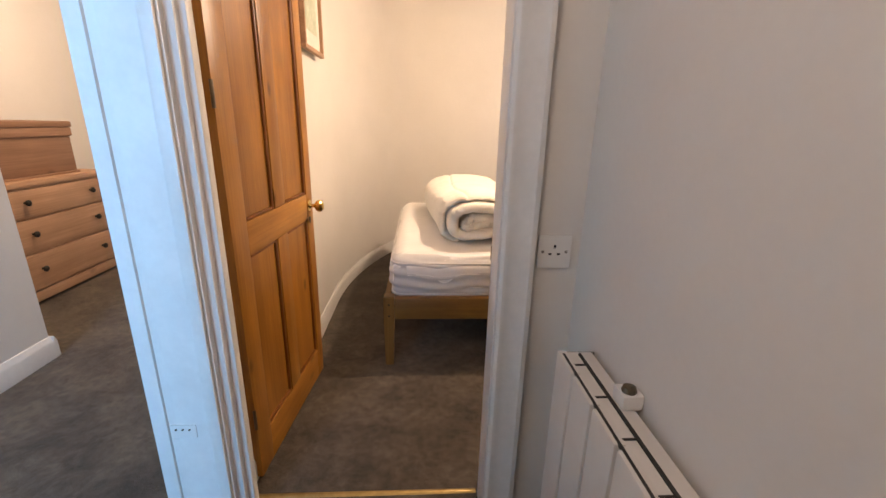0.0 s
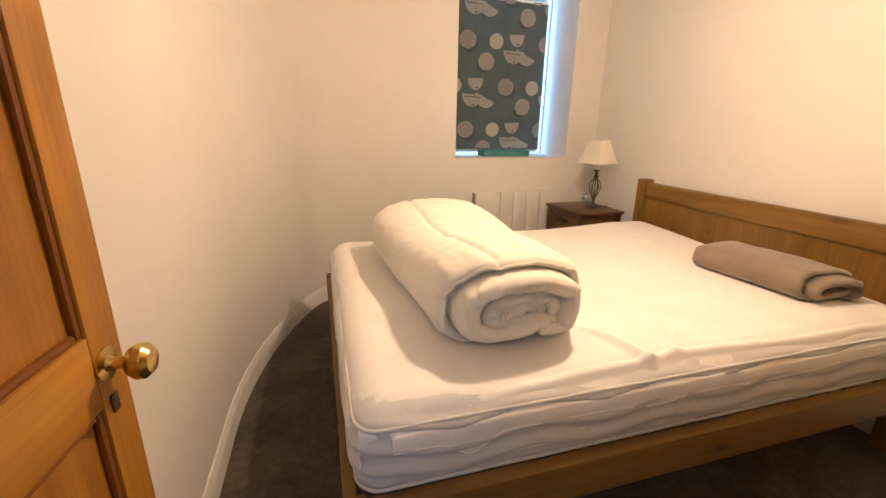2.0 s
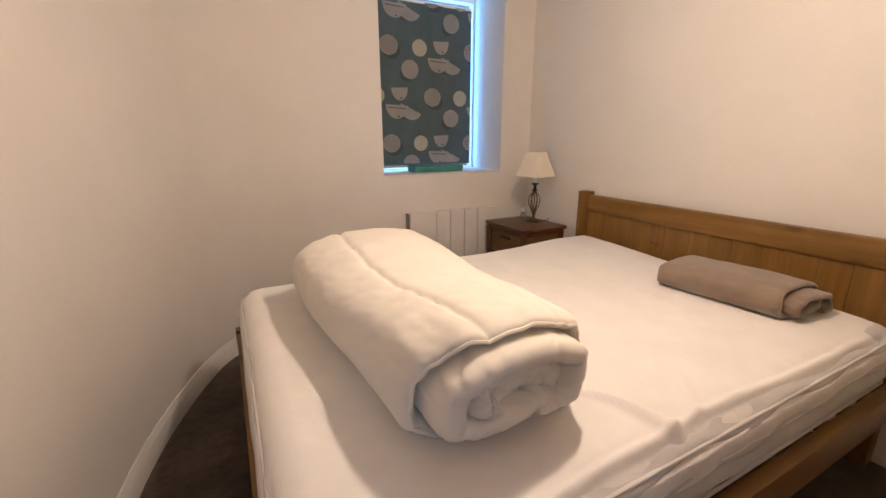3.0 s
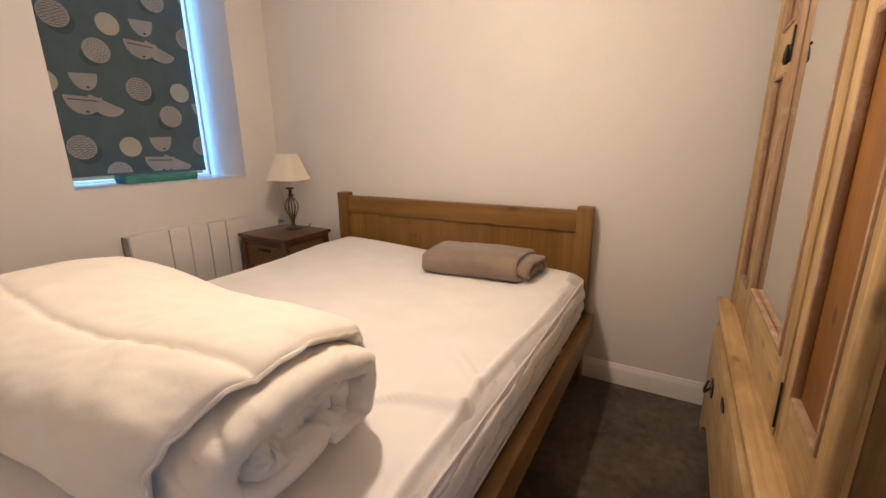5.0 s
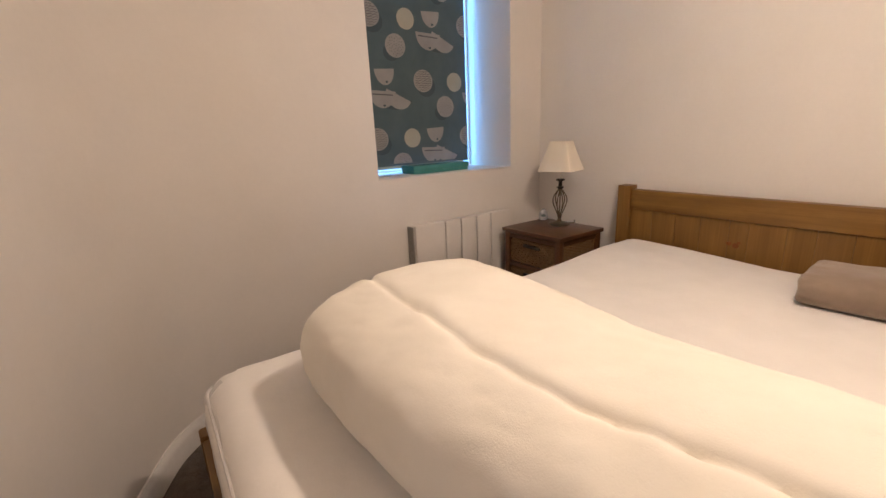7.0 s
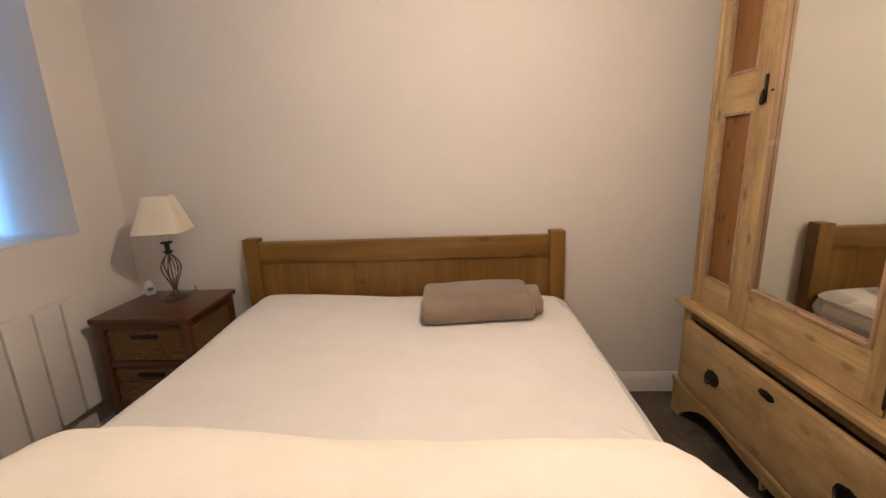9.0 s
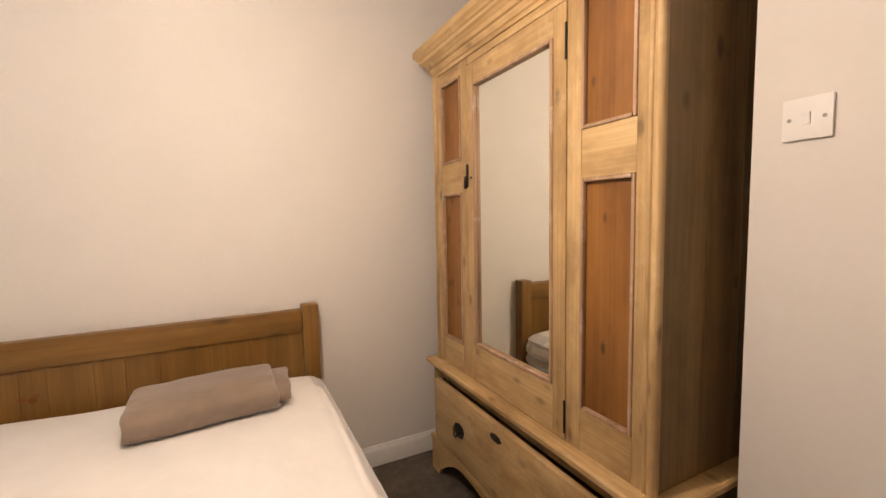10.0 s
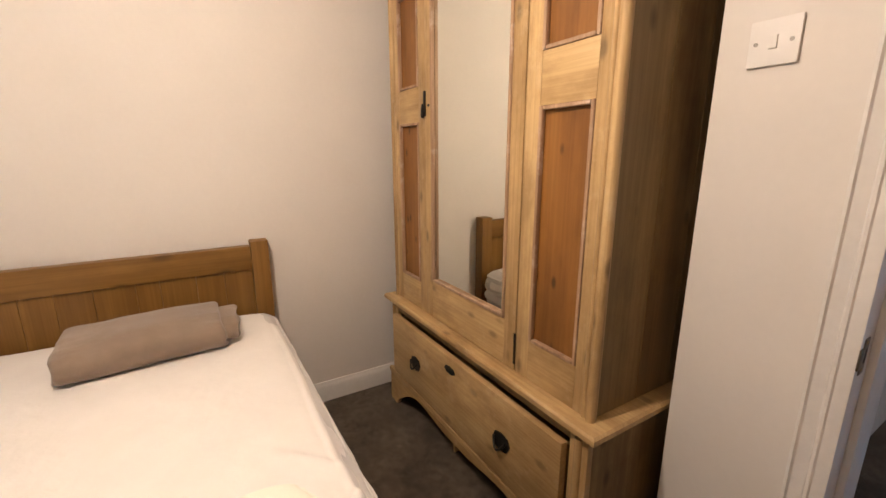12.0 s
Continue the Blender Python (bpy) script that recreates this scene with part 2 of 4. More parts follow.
M_UPVC = mottled("white_window_frame", (0.78, 0.78, 0.78), (0.84, 0.84, 0.84), 0.3, 10, 60, 0.03, 0.0004, speck=0.985)
M_PAPER = mottled("off_white_paper", (0.66, 0.63, 0.56), (0.76, 0.73, 0.66), 0.8, 14, 120, 0.05, 0.0004)
M_ART = mottled("sage_green_print", (0.36, 0.42, 0.30), (0.62, 0.64, 0.52), 0.7, 18, 60, 0.05, 0.0004)

M_MIRROR, _, _, _b = material("silvered_mirror", 0.02, 1.0)
_b.inputs["Base Color"].default_value = (0.85, 0.855, 0.79, 1)
M_GLASS, _, _, _b = material("clear_glass", 0.02)
_b.inputs["Transmission Weight"].default_value = 1.0
_b.inputs["IOR"].default_value = 1.45
M_EGG, _, _, _b = material("milky_glass", 0.08)
_b.inputs["Base Color"].default_value = (0.75, 0.76, 0.80, 1)
_b.inputs["Transmission Weight"].default_value = 0.55

# ---- helpers for building ----
ORIGIN = {}


def link_mesh(name, bm, mat, smooth=None):
    me = bpy.data.meshes.new(name)
    bmesh.ops.recalc_face_normals(bm, faces=bm.faces)
    bm.to_mesh(me)
    bm.free()
    me.materials.append(mat)
    if smooth:
        for p in me.polygons:
            p.use_smooth = True
        me.set_sharp_from_angle(angle=radians(smooth))
    return new(name, me)


def structure(name, bm, mat, label, category, smooth=None):
    return tagged(link_mesh(name, bm, mat, smooth), label, category, kind="structure")


def thing(name, place, label, category, group="", kind=""):
    ob = new(name)
    ob.location = place
    ORIGIN[ob] = Vector(place)
    return tagged(ob, label, category, group, kind)


def part(name, bm, mat, parent, label="", smooth=35):
    """Links a bmesh, drawn in room coordinates, as one mesh under a thing or a part."""
    bmesh.ops.translate(bm, verts=bm.verts, vec=-ORIGIN[parent])
    ob = link_mesh(name, bm, mat, smooth)
    ob.parent = parent
    ORIGIN[ob] = ORIGIN[parent]
    return tagged(ob, label) if label else ob


def single(name, bm, mat, place, label, category, group="", smooth=35):
    """A thing that is one mesh, with its origin at its base."""
    bmesh.ops.translate(bm, verts=bm.verts, vec=-Vector(place))
    ob = link_mesh(name, bm, mat, smooth)
    ob.location = place
    ORIGIN[ob] = Vector(place)
    return tagged(ob, label, category, group)


def box(x0, y0, z0, x1, y1, z1, bevel=0.0, bm=None, seg=2):
    own = bmesh.new()
    bmesh.ops.create_cube(own, size=1.0)
    for v in own.verts:
        v.co = Vector(((x0 + x1) / 2 + v.co.x * (x1 - x0), (y0 + y1) / 2 + v.co.y * (y1 - y0), (z0 + z1) / 2 + v.co.z * (z1 - z0)))
    if bevel:
        bmesh.ops.bevel(own, geom=own.edges[:], offset=bevel, segments=seg, profile=0.6, affect="EDGES")
    if bm is None:
        return own
    return join(bm, own)


def join(bm, other):
    me = bpy.data.meshes.new("tmp")
    other.to_mesh(me)
    other.free()
    bm.from_mesh(me)
    bpy.data.meshes.remove(me)
    return bm


def rod(p0, p1, r0, r1=None, seg=12, bm=None):
    r1 = r0 if r1 is None else r1
    own = bmesh.new()
    d = Vector(p1) - Vector(p0)
    bmesh.ops.create_cone(own, cap_ends=True, segments=seg, radius1=r0, radius2=r1, depth=d.length)
    m = Matrix.Translation((Vector(p0) + Vector(p1)) / 2) @ d.to_track_quat("Z", "Y").to_matrix().to_4x4()
    bmesh.ops.transform(own, matrix=m, verts=own.verts)
    return own if bm is None else join(bm, own)


def lathe(profile, place, seg=24, turn=None):
    """A turned shape from (radius, height) pairs, about z or along another axis by turn."""
    bm = bmesh.new()
    rings = []
    for r, h in profile:
        rings.append([bm.verts.new((max(r, 1e-5) * math.cos(2 * math.pi * i / seg), max(r, 1e-5) * math.sin(2 * math.pi * i / seg), h)) for i in range(seg)])
    for a, b in zip(rings, rings[1:]):
        for i in range(seg):
            bm.faces.new((a[i], a[(i + 1) % seg], b[(i + 1) % seg], b[i]))
    bm.faces.new(rings[0][::-1])
    bm.faces.new(rings[-1])
    m = Matrix.Translation(place) @ (turn or Matrix())
    bmesh.ops.transform(bm, matrix=m, verts=bm.verts)
    return bm


def tube(points, radius, seg=8, bm=None, closed=False):
    own = bmesh.new()
    rings = []
    n = len(points)
    for i, p in enumerate(points):
        p = Vector(p)
        a, b = Vector(points[max(i - 1, 0)]), Vector(points[min(i + 1, n - 1)])
        d = (b - a).normalized()
        up = Vector((0, 0, 1)) if abs(d.z) < 0.95 else Vector((1, 0, 0))
        u = d.cross(up).normalized()
        w = u.cross(d)
        rings.append([own.verts.new(p + radius * (math.cos(2 * math.pi * k / seg) * u + math.sin(2 * math.pi * k / seg) * w)) for k in range(seg)])
    for a, b in zip(rings, rings[1:]):
        for k in range(seg):
            own.faces.new((a[k], a[(k + 1) % seg], b[(k + 1) % seg], b[k]))
    own.faces.new(rings[0][::-1])
    own.faces.new(rings[-1])
    return own if bm is None else join(bm, own)


def prism(outline, axis, a, b):
    """A flat outline pulled from a to b along an axis; outline in the two other axes, in order."""
    bm = bmesh.new()

    def at(p, s):
        q = list(p)
        q.insert("xyz".index(axis), s)
        return bm.verts.new(q)

    lo, hi = [at(p, a) for p in outline], [at(p, b) for p in outline]
    n = len(outline)
    for i in range(n):
        bm.faces.new((lo[i], lo[(i + 1) % n], hi[(i + 1) % n], hi[i]))
    bm.faces.new(lo[::-1])
    bm.faces.new(hi)
    return bm


def grid_sheet(nu, nv, place):
    """A sheet of nu by nv cells; place(u, v) gives each point."""
    bm = bmesh.new()
    rows = [[bm.verts.new(place(i / nu, j / nv)) for j in range(nv + 1)] for i in range(nu + 1)]
    for i in range(nu):
        for j in range(nv):
            bm.faces.new((rows[i][j], rows[i + 1][j], rows[i + 1][j + 1], rows[i][j + 1]))
    return bm


def smoothstep(a, b, x):
    t = min(max((x - a) / (b - a), 0), 1)
    return t * t * (3 - 2 * t)


# ---- the setting ----
H = 2.36
EAST, NORTH, SOUTH = 2.70, 6.79, 3.92


def west_face(y):
    """The bedroom's old outer wall bows inwards towards the window."""
    return 0.238 + 0.21 * max(y - 5.4, 0) ** 2


bm = box(-2.4, 1.0, -0.12, 3.0, 7.4, 0.0)
structure("floor", bm, M_CARPET, "brown-grey cut pile carpet, slightly trodden", "carpet")
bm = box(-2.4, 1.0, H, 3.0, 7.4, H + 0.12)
structure("ceiling", bm, M_CEIL, "plain painted plaster ceiling, darkened to lessen bounced light", "ceiling")

structure("wall_east", box(EAST, 3.45, 0, EAST + 0.15, 7.25, H), M_WALL, "cream painted plaster wall behind the headboard", "wall")

WX0, WX1, WZ0, WZ1 = 1.562, 2.445, 0.938, 2.14
bm = box(0.0, NORTH, 0, WX0, 7.25, H)
box(WX1, NORTH, 0, EAST, 7.25, H, bm=bm)
box(WX0, NORTH, 0, WX1, 7.25, WZ0, bm=bm)
box(WX0, NORTH, WZ1, WX1, 7.25, H, bm=bm)
structure("wall_north", bm, M_WALL, "thick cream painted wall with a deep window reveal", "wall")

# the bow runs on into a soft corner of the same slope
BEND = 6.55
PHI = math.atan(0.42 * (BEND - 5.4))
R = (NORTH - 0.0006 - BEND) / (1 - math.sin(PHI))
xc = west_face(BEND) + R * math.cos(PHI)
outline = [(west_face(y), y) for y in (SOUTH + (BEND - SOUTH) * i / 60 for i in range(60))]
for i in range(17):
    ang = PHI + (math.pi / 2 - PHI) * i / 16
    outline.append((xc - R * math.cos(ang), BEND + R * (math.sin(ang) - math.sin(PHI))))
outline += [(xc + 0.10, NORTH - 0.0006), (xc + 0.10, NORTH), (0.08, NORTH), (0.08, SOUTH)]
bm = prism(outline, "z", 0, H)
structure("wall_west", bm, M_WALL, "cream plaster wall that bows towards the window", "wall", 30)

DX0, DX1, DH = 0.262, 1.0, 1.99
bm = box(DX1 + 0.045, 3.78, 0, 1.215, SOUTH, H)
box(0.225, 3.78, DH + 0.03, DX1 + 0.045, SOUTH, H, bm=bm)
box(0.08, 3.78, 0, 0.225, SOUTH, H, bm=bm)
structure("wall_south", bm, M_WALL, "cream painted wall round the bedroom doorway", "wall")
structure("wall_hall_side", box(1.215, 1.0, 0, 1.338, SOUTH, H), M_WALL, "off-white painted partition wall of the hall", "wall")
structure("wall_alcove", box(1.338, 3.45, 0, EAST, 3.58, H), M_WALL, "cream painted wall behind the wardrobe", "wall")
structure("wall_hall_end", box(-2.4, 1.0, 0, -0.95, 1.15, H), M_WALL, "plain off-white painted end wall", "wall")
bm = box(0.0, 1.0, 0, 1.215, 1.15, H)
box(-0.95, 1.0, 0, 0.0, 1.15, 0.85, bm=bm)
box(-0.95, 1.0, 2.05, 0.0, 1.15, H, bm=bm)
structure("wall_hall_window", bm, M_WALL, "off-white wall with a window opening", "wall")
bm = box(0.08, 1.15, 0, 0.25, 2.85, H)
box(0.08, 2.85, 2.03, 0.25, 3.76, H, bm=bm)
structure("wall_hall_west", bm, M_WALL, "off-white hall wall with an open doorway", "wall")
structure("wall_side_room_stub", box(-1.17, 1.15, 0, -1.06, 4.75, H), M_WALL, "short cream painted wall end", "wall")
structure("wall_side_room_west", box(-2.4, 1.15, 0, -2.12, 7.25, H), M_WALL, "cream painted wall behind a chest of drawers", "wall")
structure("wall_side_room_north", box(-2.12, 6.95, 0, 0.0, 7.25, H), M_WALL, "plain cream painted wall", "wall")
structure("wall_side_room_east", box(0.0, 3.92, 0, 0.079, 6.95, H), M_WALL, "plain cream painted wall", "wall")


def skirting(name, pts, height=0.10, thick=0.016, label="white painted skirting board with a rounded top"):
    """A skirting along a line of floor points; it grows to the left of the way walked."""
    bm = bmesh.new()
    prof = [(0, 0), (thick, 0), (thick, height * 0.72), (thick * 0.75, height * 0.84), (thick * 0.45, height * 0.93), (thick * 0.35, height), (0, height)]
    rings = []
    for i, p in enumerate(pts):
        a, b = Vector(pts[max(i - 1, 0)]), Vector(pts[min(i + 1, len(pts) - 1)])
        d = (b - a).normalized()
        n = Vector((-d.y, d.x))
        rings.append([bm.verts.new((p[0] + n.x * o, p[1] + n.y * o, z)) for o, z in prof])
    k = len(prof)
    for r, s in zip(rings, rings[1:]):
        for j in range(k):
            bm.faces.new((r[j], r[(j + 1) % k], s[(j + 1) % k], s[j]))
    bm.faces.new(rings[0][::-1])
    bm.faces.new(rings[-1])
    return structure(name, bm, M_GLOSS, label, "skirting board", 40)


skirting("baseboard_east", [(EAST, 3.60), (EAST, NORTH - 0.018)])
skirting("baseboard_north", [(EAST, NORTH), (xc + 0.02, NORTH)])
skirting("baseboard_west", [p for p in outline[:-5][::-1]])
skirting("baseboard_stub", [(-1.06, 4.75), (-1.06, 1.2)], 0.115, 0.02)
skirting("baseboard_stub_end", [(-1.17, 4.75), (-1.04, 4.75)], 0.115, 0.02)
skirting("baseboard_hall", [(1.215, 1.2), (1.215, 3.72)], 0.10)


def plank_trim(name, bm, label, category="door frame"):
    return structure(name, bm, M_GLOSS, label, category, 35)


# bedroom doorway: lining with stop, and architraves on both faces
bm = prism([(0.2265, 3.7655), (0.266, 3.7655), (0.2665, 3.784), (0.284, 3.788), (0.285, 3.808), (0.299, 3.811), (0.3005, 3.815), (0.3005, 3.838), (0.298, 3.842), (0.262, 3.845), (0.262, 3.906), (0.2265, 3.906)], "z", 0, DH - 0.001)
plank_trim("door_lining_hinge_side", bm, "white painted door lining with a stop bead")
bm = box(DX1 + 0.016, 3.765, 0, DX1 + 0.045, 3.926, DH, 0.002)
box(DX1 + 0.002, 3.767, 0, DX1 + 0.016, 3.862, DH - 0.012, 0.003, bm)
plank_trim("door_lining_lock_side", bm, "white painted door lining with a stop bead")
bm = box(0.225, 3.765, DH, DX1 + 0.045, 3.922, DH + 0.03, 0.002)
plank_trim("door_lining_head", bm, "white painted door head lining")


def architrave(name, x_in, x_out, y_wall, way, z1=DH + 0.03):
    """A moulded upright board beside a doorway."""
    s = 1 if x_out > x_in else -1
    w = abs(x_out - x_in)
    prof = [(0, 0), (w, 0), (w, 0.02), (w * 0.86, 0.022), (w * 0.78, 0.017), (w * 0.3, 0.013), (w * 0.22, 0.016), (w * 0.1, 0.016), (0, 0.010)]
    bm = prism([(x_in + s * o, y_wall + way * d) for o, d in prof], "z", 0, z1)
    return plank_trim(name, bm, "white painted moulded door architrave")


architrave("architrave_bedroom_lock_side", DX1 + 0.037, 1.080, SOUTH - 0.006, 1)
architrave("architrave_hall_lock_side", DX1 + 0.006, 1.09, 3.765, -1)
bm = box(0.26, SOUTH + 0.002, DH + 0.035, 1.078, SOUTH + 0.018, DH + 0.10, 0.004)
plank_trim("architrave_bedroom_head", bm, "white painted moulded door architrave")

# the neighbouring doorway's post, with its rebate and hinge recess
bm = prism([(0.078, 3.783), (0.078, 3.762), (0.116, 3.762), (0.118, 3.769), (0.143, 3.769), (0.145, 3.760), (0.228, 3.760), (0.230, 3.753), (0.238, 3.750), (0.2605, 3.754), (0.2605, 3.764), (0.224, 3.764), (0.224, 3.783)], "z", 0, 2.03)
post = plank_trim("side_door_post", bm, "white painted door post lit blue by daylight")
hinge = single("hinge_plate", box(0.128, 3.757, 0.345, 0.195, 3.7615, 0.385, 0.001), M_GLOSS, (0.16, 3.76, 0.345), "painted-over steel hinge leaf on a door post", "hinge")
for i in range(3):
    part("screw", rod((0.142 + i * 0.018, 3.757, 0.372), (0.142 + i * 0.018, 3.7545, 0.372), 0.0028), M_BRONZE, hinge)

single("threshold_strip", prism([(3.866, 0.001), (3.871, 0.0045), (3.882, 0.0045), (3.887, 0.001)], "x", 0.265, 1.0), M_BRASS_DULL, (0.62, 3.877, 0.001), "thin brass carpet threshold strip across the doorway", "threshold strip")

# ---- window and blind ----
win = tagged(new("window_1"), "white framed window behind a roller blind, bright daylight", "window", kind="structure")
ORIGIN[win] = Vector((0, 0, 0))
bm = box(WX0 + 0.005, 7.17, WZ0, WX0 + 0.022, 7.235, WZ1, 0.004)
box(WX1 - 0.016, 7.17, WZ0, WX1 - 0.003, 7.235, WZ1, 0.004, bm)
box(WX0 + 0.022, 7.17, WZ0 + 0.006, WX1 - 0.016, 7.235, WZ0 + 0.018, 0.004, bm)
box(WX0 + 0.022, 7.17, WZ1 - 0.03, WX1 - 0.016, 7.235, WZ1, 0.004, bm)
part("window_frame", bm, M_UPVC, win)
pane = part("pane", box(WX0 + 0.02, 7.20, WZ0 + 0.016, WX1 - 0.014, 7.206, WZ1 - 0.028), M_GLASS, win, smooth=None)
pane.visible_shadow = False
part("window_sill", box(WX0 + 0.002, NORTH - 0.004, WZ0 + 0.001, WX1 - 0.002, 7.17, WZ0 + 0.006, 0.002), M_GLOSS, win)

win2 = tagged(new("window_2"), "white framed window that lights the side room", "window", kind="structure")
ORIGIN[win2] = Vector((0, 0, 0))
bm = box(-0.945, 1.03, 0.855, -0.89, 1.10, 2.045, 0.004)
box(-0.06, 1.03, 0.855, -0.005, 1.10, 2.045, 0.004, bm)
box(-0.89, 1.03, 0.855, -0.06, 1.10, 0.91, 0.004, bm)
box(-0.89, 1.03, 1.99, -0.06, 1.10, 2.045, 0.004, bm)
part("window_frame", bm, M_UPVC, win2)
pane = part("pane", box(-0.9, 1.06, 0.9, -0.05, 1.066, 2.0), M_GLASS, win2, smooth=None)
pane.visible_shadow = False


def disc(cx, cz, rx, rz, y, a0=0.0, a1=2 * math.pi, n=28, tilt=0.0):
    bm = bmesh.new()
    pts = []
    full = a1 - a0 > 6.2
    for i in range(n if full else n + 1):
        a = a0 + (a1 - a0) * i / n
        u, w = rx * math.cos(a), rz * math.sin(a)
        pts.append((cx + u * math.cos(tilt) - w * math.sin(tilt), cz + u * math.sin(tilt) + w * math.cos(tilt)))
    return flat(pts, y, bm)


def flat(pts, y, bm=None):
    bm = bm or bmesh.new()
    lo = [bm.verts.new((p[0], y, p[1])) for p in pts]
    hi = [bm.verts.new((p[0], y + 0.0006, p[1])) for p in pts]
    bm.faces.new(lo)
    bm.faces.new(hi[::-1])
    for i in range(len(pts)):
        j = (i + 1) % len(pts)
        bm.faces.new((lo[i], lo[j], hi[j], hi[i]))
    return bm


BX0, BX1, BZ0, BZ1, BY = 1.574, 2.398, 0.985, 2.06, 7.14
blind = thing("roller_blind", (2.0, BY, BZ0), "teal roller blind printed with bowls and citrus circles, pulled down", "blind")
part("fabric", box(BX0, BY, BZ0, BX1, BY + 0.0015, BZ1), M_BLIND, blind, smooth=None)
part("roller", rod((BX0, BY + 0.012, BZ1 - 0.002), (BX1, BY + 0.012, BZ1 - 0.002), 0.014, seg=16), M_UPVC, blind)
part("bottom_bar", box(BX0, BY - 0.003, BZ0 - 0.006, BX1, BY + 0.006, BZ0 + 0.006, 0.002), M_BLIND, blind)


def inside(cx, cz, r):
    return BX0 + r < cx < BX1 - r * 0.4 and BZ0 + r * 0.3 < cz < BZ1 - r


def clip_motif(bm):
    """Keeps a print within the blind's cloth."""
    for co, no in (((BX0, 0, 0), (-1, 0, 0)), ((BX1, 0, 0), (1, 0, 0)), ((0, 0, BZ0 + 0.007), (0, 0, -1)), ((0, 0, BZ1), (0, 0, 1))):
        bmesh.ops.bisect_plane(bm, geom=bm.verts[:] + bm.edges[:] + bm.faces[:], plane_co=co, plane_no=no, clear_outer=True)
    return bm


def motif(name, bm, mat, parent):
    clip_motif(bm)
    if len(bm.faces) < 2:
        bm.free()
        return None
    return part(name, bm, mat, parent, smooth=None)


F1, F2, F3 = BY - 0.0012, BY - 0.0022, BY - 0.0032
for a in range(-3, 4):
    for b in range(-4, 4):
        ox, oz = 1.752 + 0.325 * (a - b), 1.774 - 0.320 * (a + b)
        if not (BX0 - 0.6 < ox < BX1 + 0.3 and BZ0 - 0.4 < oz < BZ1 + 0.4):
            continue
        # citrus slice with wavy veins
        motif("shadow_print", disc(ox + 0.02, oz - 0.03, 0.064, 0.058, F1), M_PRINT_SHADE, blind)
        p = motif("citrus_print", disc(ox, oz, 0.066, 0.062, F2), M_PRINT_GREY, blind)
        bm = bmesh.new()
        for k in range(-4, 5):
            zz = oz + k * 0.0125
            half = math.sqrt(max(0.058 ** 2 - (k * 0.0125) ** 2, 0.0002))
            pts = [(ox - half + 2 * half * i / 14, zz + 0.0035 * math.sin(i * 1.7 + k)) for i in range(15)]
            flat([(x, z + 0.0016) for x, z in pts] + [(x, z - 0.0016) for x, z in pts[::-1]], F3, bm)
        motif("vein_print", bm, M_PRINT_DARK, blind)
        # plain cream circle
        motif("circle_print", disc(ox + 0.228, oz, 0.056, 0.055, F2), M_PRINT_CREAM, blind)
        # speckled circle
        cx, cz = ox + 0.153, oz - 0.143
        motif("shadow_print", disc(cx - 0.03, cz - 0.035, 0.05, 0.045, F1), M_PRINT_SHADE, blind)
        motif("speckled_print", disc(cx, cz, 0.064, 0.062, F2), M_PRINT_GREY, blind)
        bm = bmesh.new()
        for k in range(40):
            rr, an = 0.053 * math.sqrt((k + 0.5) / 40), k * 2.39996
            px, pz = cx + rr * math.cos(an), cz + rr * math.sin(an)
            flat([(px + 0.0026 * math.cos(q * 1.0472), pz + 0.0026 * math.sin(q * 1.0472)) for q in range(6)], F3, bm)
        motif("speckle_print", bm, M_PRINT_DARK, blind)
        # small bowl
        cx, cz = ox + 0.395, oz + 0.055
        motif("bowl_print", disc(cx, cz, 0.062, 0.085, F2, math.pi, 2 * math.pi, 16, 0.06), M_PRINT_GREY, blind)
        motif("foot_print", disc(cx + 0.012, cz - 0.068, 0.008, 0.006, F3, n=12), M_PRINT_SHADE, blind)
        # wide bowl leaning on a second one
        cx, cz = ox + 0.395, oz - 0.06
        motif("shadow_print", disc(cx + 0.06, cz - 0.05, 0.11, 0.05, F1, math.pi, 2 * math.pi, 16), M_PRINT_SHADE, blind)
        motif("bowl_print", disc(cx - 0.02, cz, 0.085, 0.092, F2, math.pi, 2 * math.pi, 18, -0.03), M_PRINT_GREY, blind)
        motif("bowl_print", disc(cx + 0.085, cz - 0.022, 0.085, 0.075, F2 - 0.0004, math.pi, 2 * math.pi, 18, -0.42), M_PRINT_GREY, blind)
        motif("band_print", flat([(cx - 0.088, cz - 0.014), (cx + 0.045, cz - 0.019), (cx + 0.045, cz - 0.025), (cx - 0.087, cz - 0.021)], F3), M_PRINT_DARK, blind)
        motif("foot_print", disc(cx - 0.012, cz - 0.078, 0.008, 0.006, F3, n=12), M_PRINT_SHADE, blind)

bx = thing("box_file", (2.0, 6.93, WZ0 + 0.006), "flat teal card box lying on the window sill", "box")
part("tray", box(1.812, 6.868, WZ0 + 0.0062, 2.178, 6.995, WZ0 + 0.036, 0.003), M_TEAL, bx)
part("lid", box(1.809, 6.864, WZ0 + 0.022, 2.181, 6.999, WZ0 + 0.050, 0.004), M_TEAL, bx)

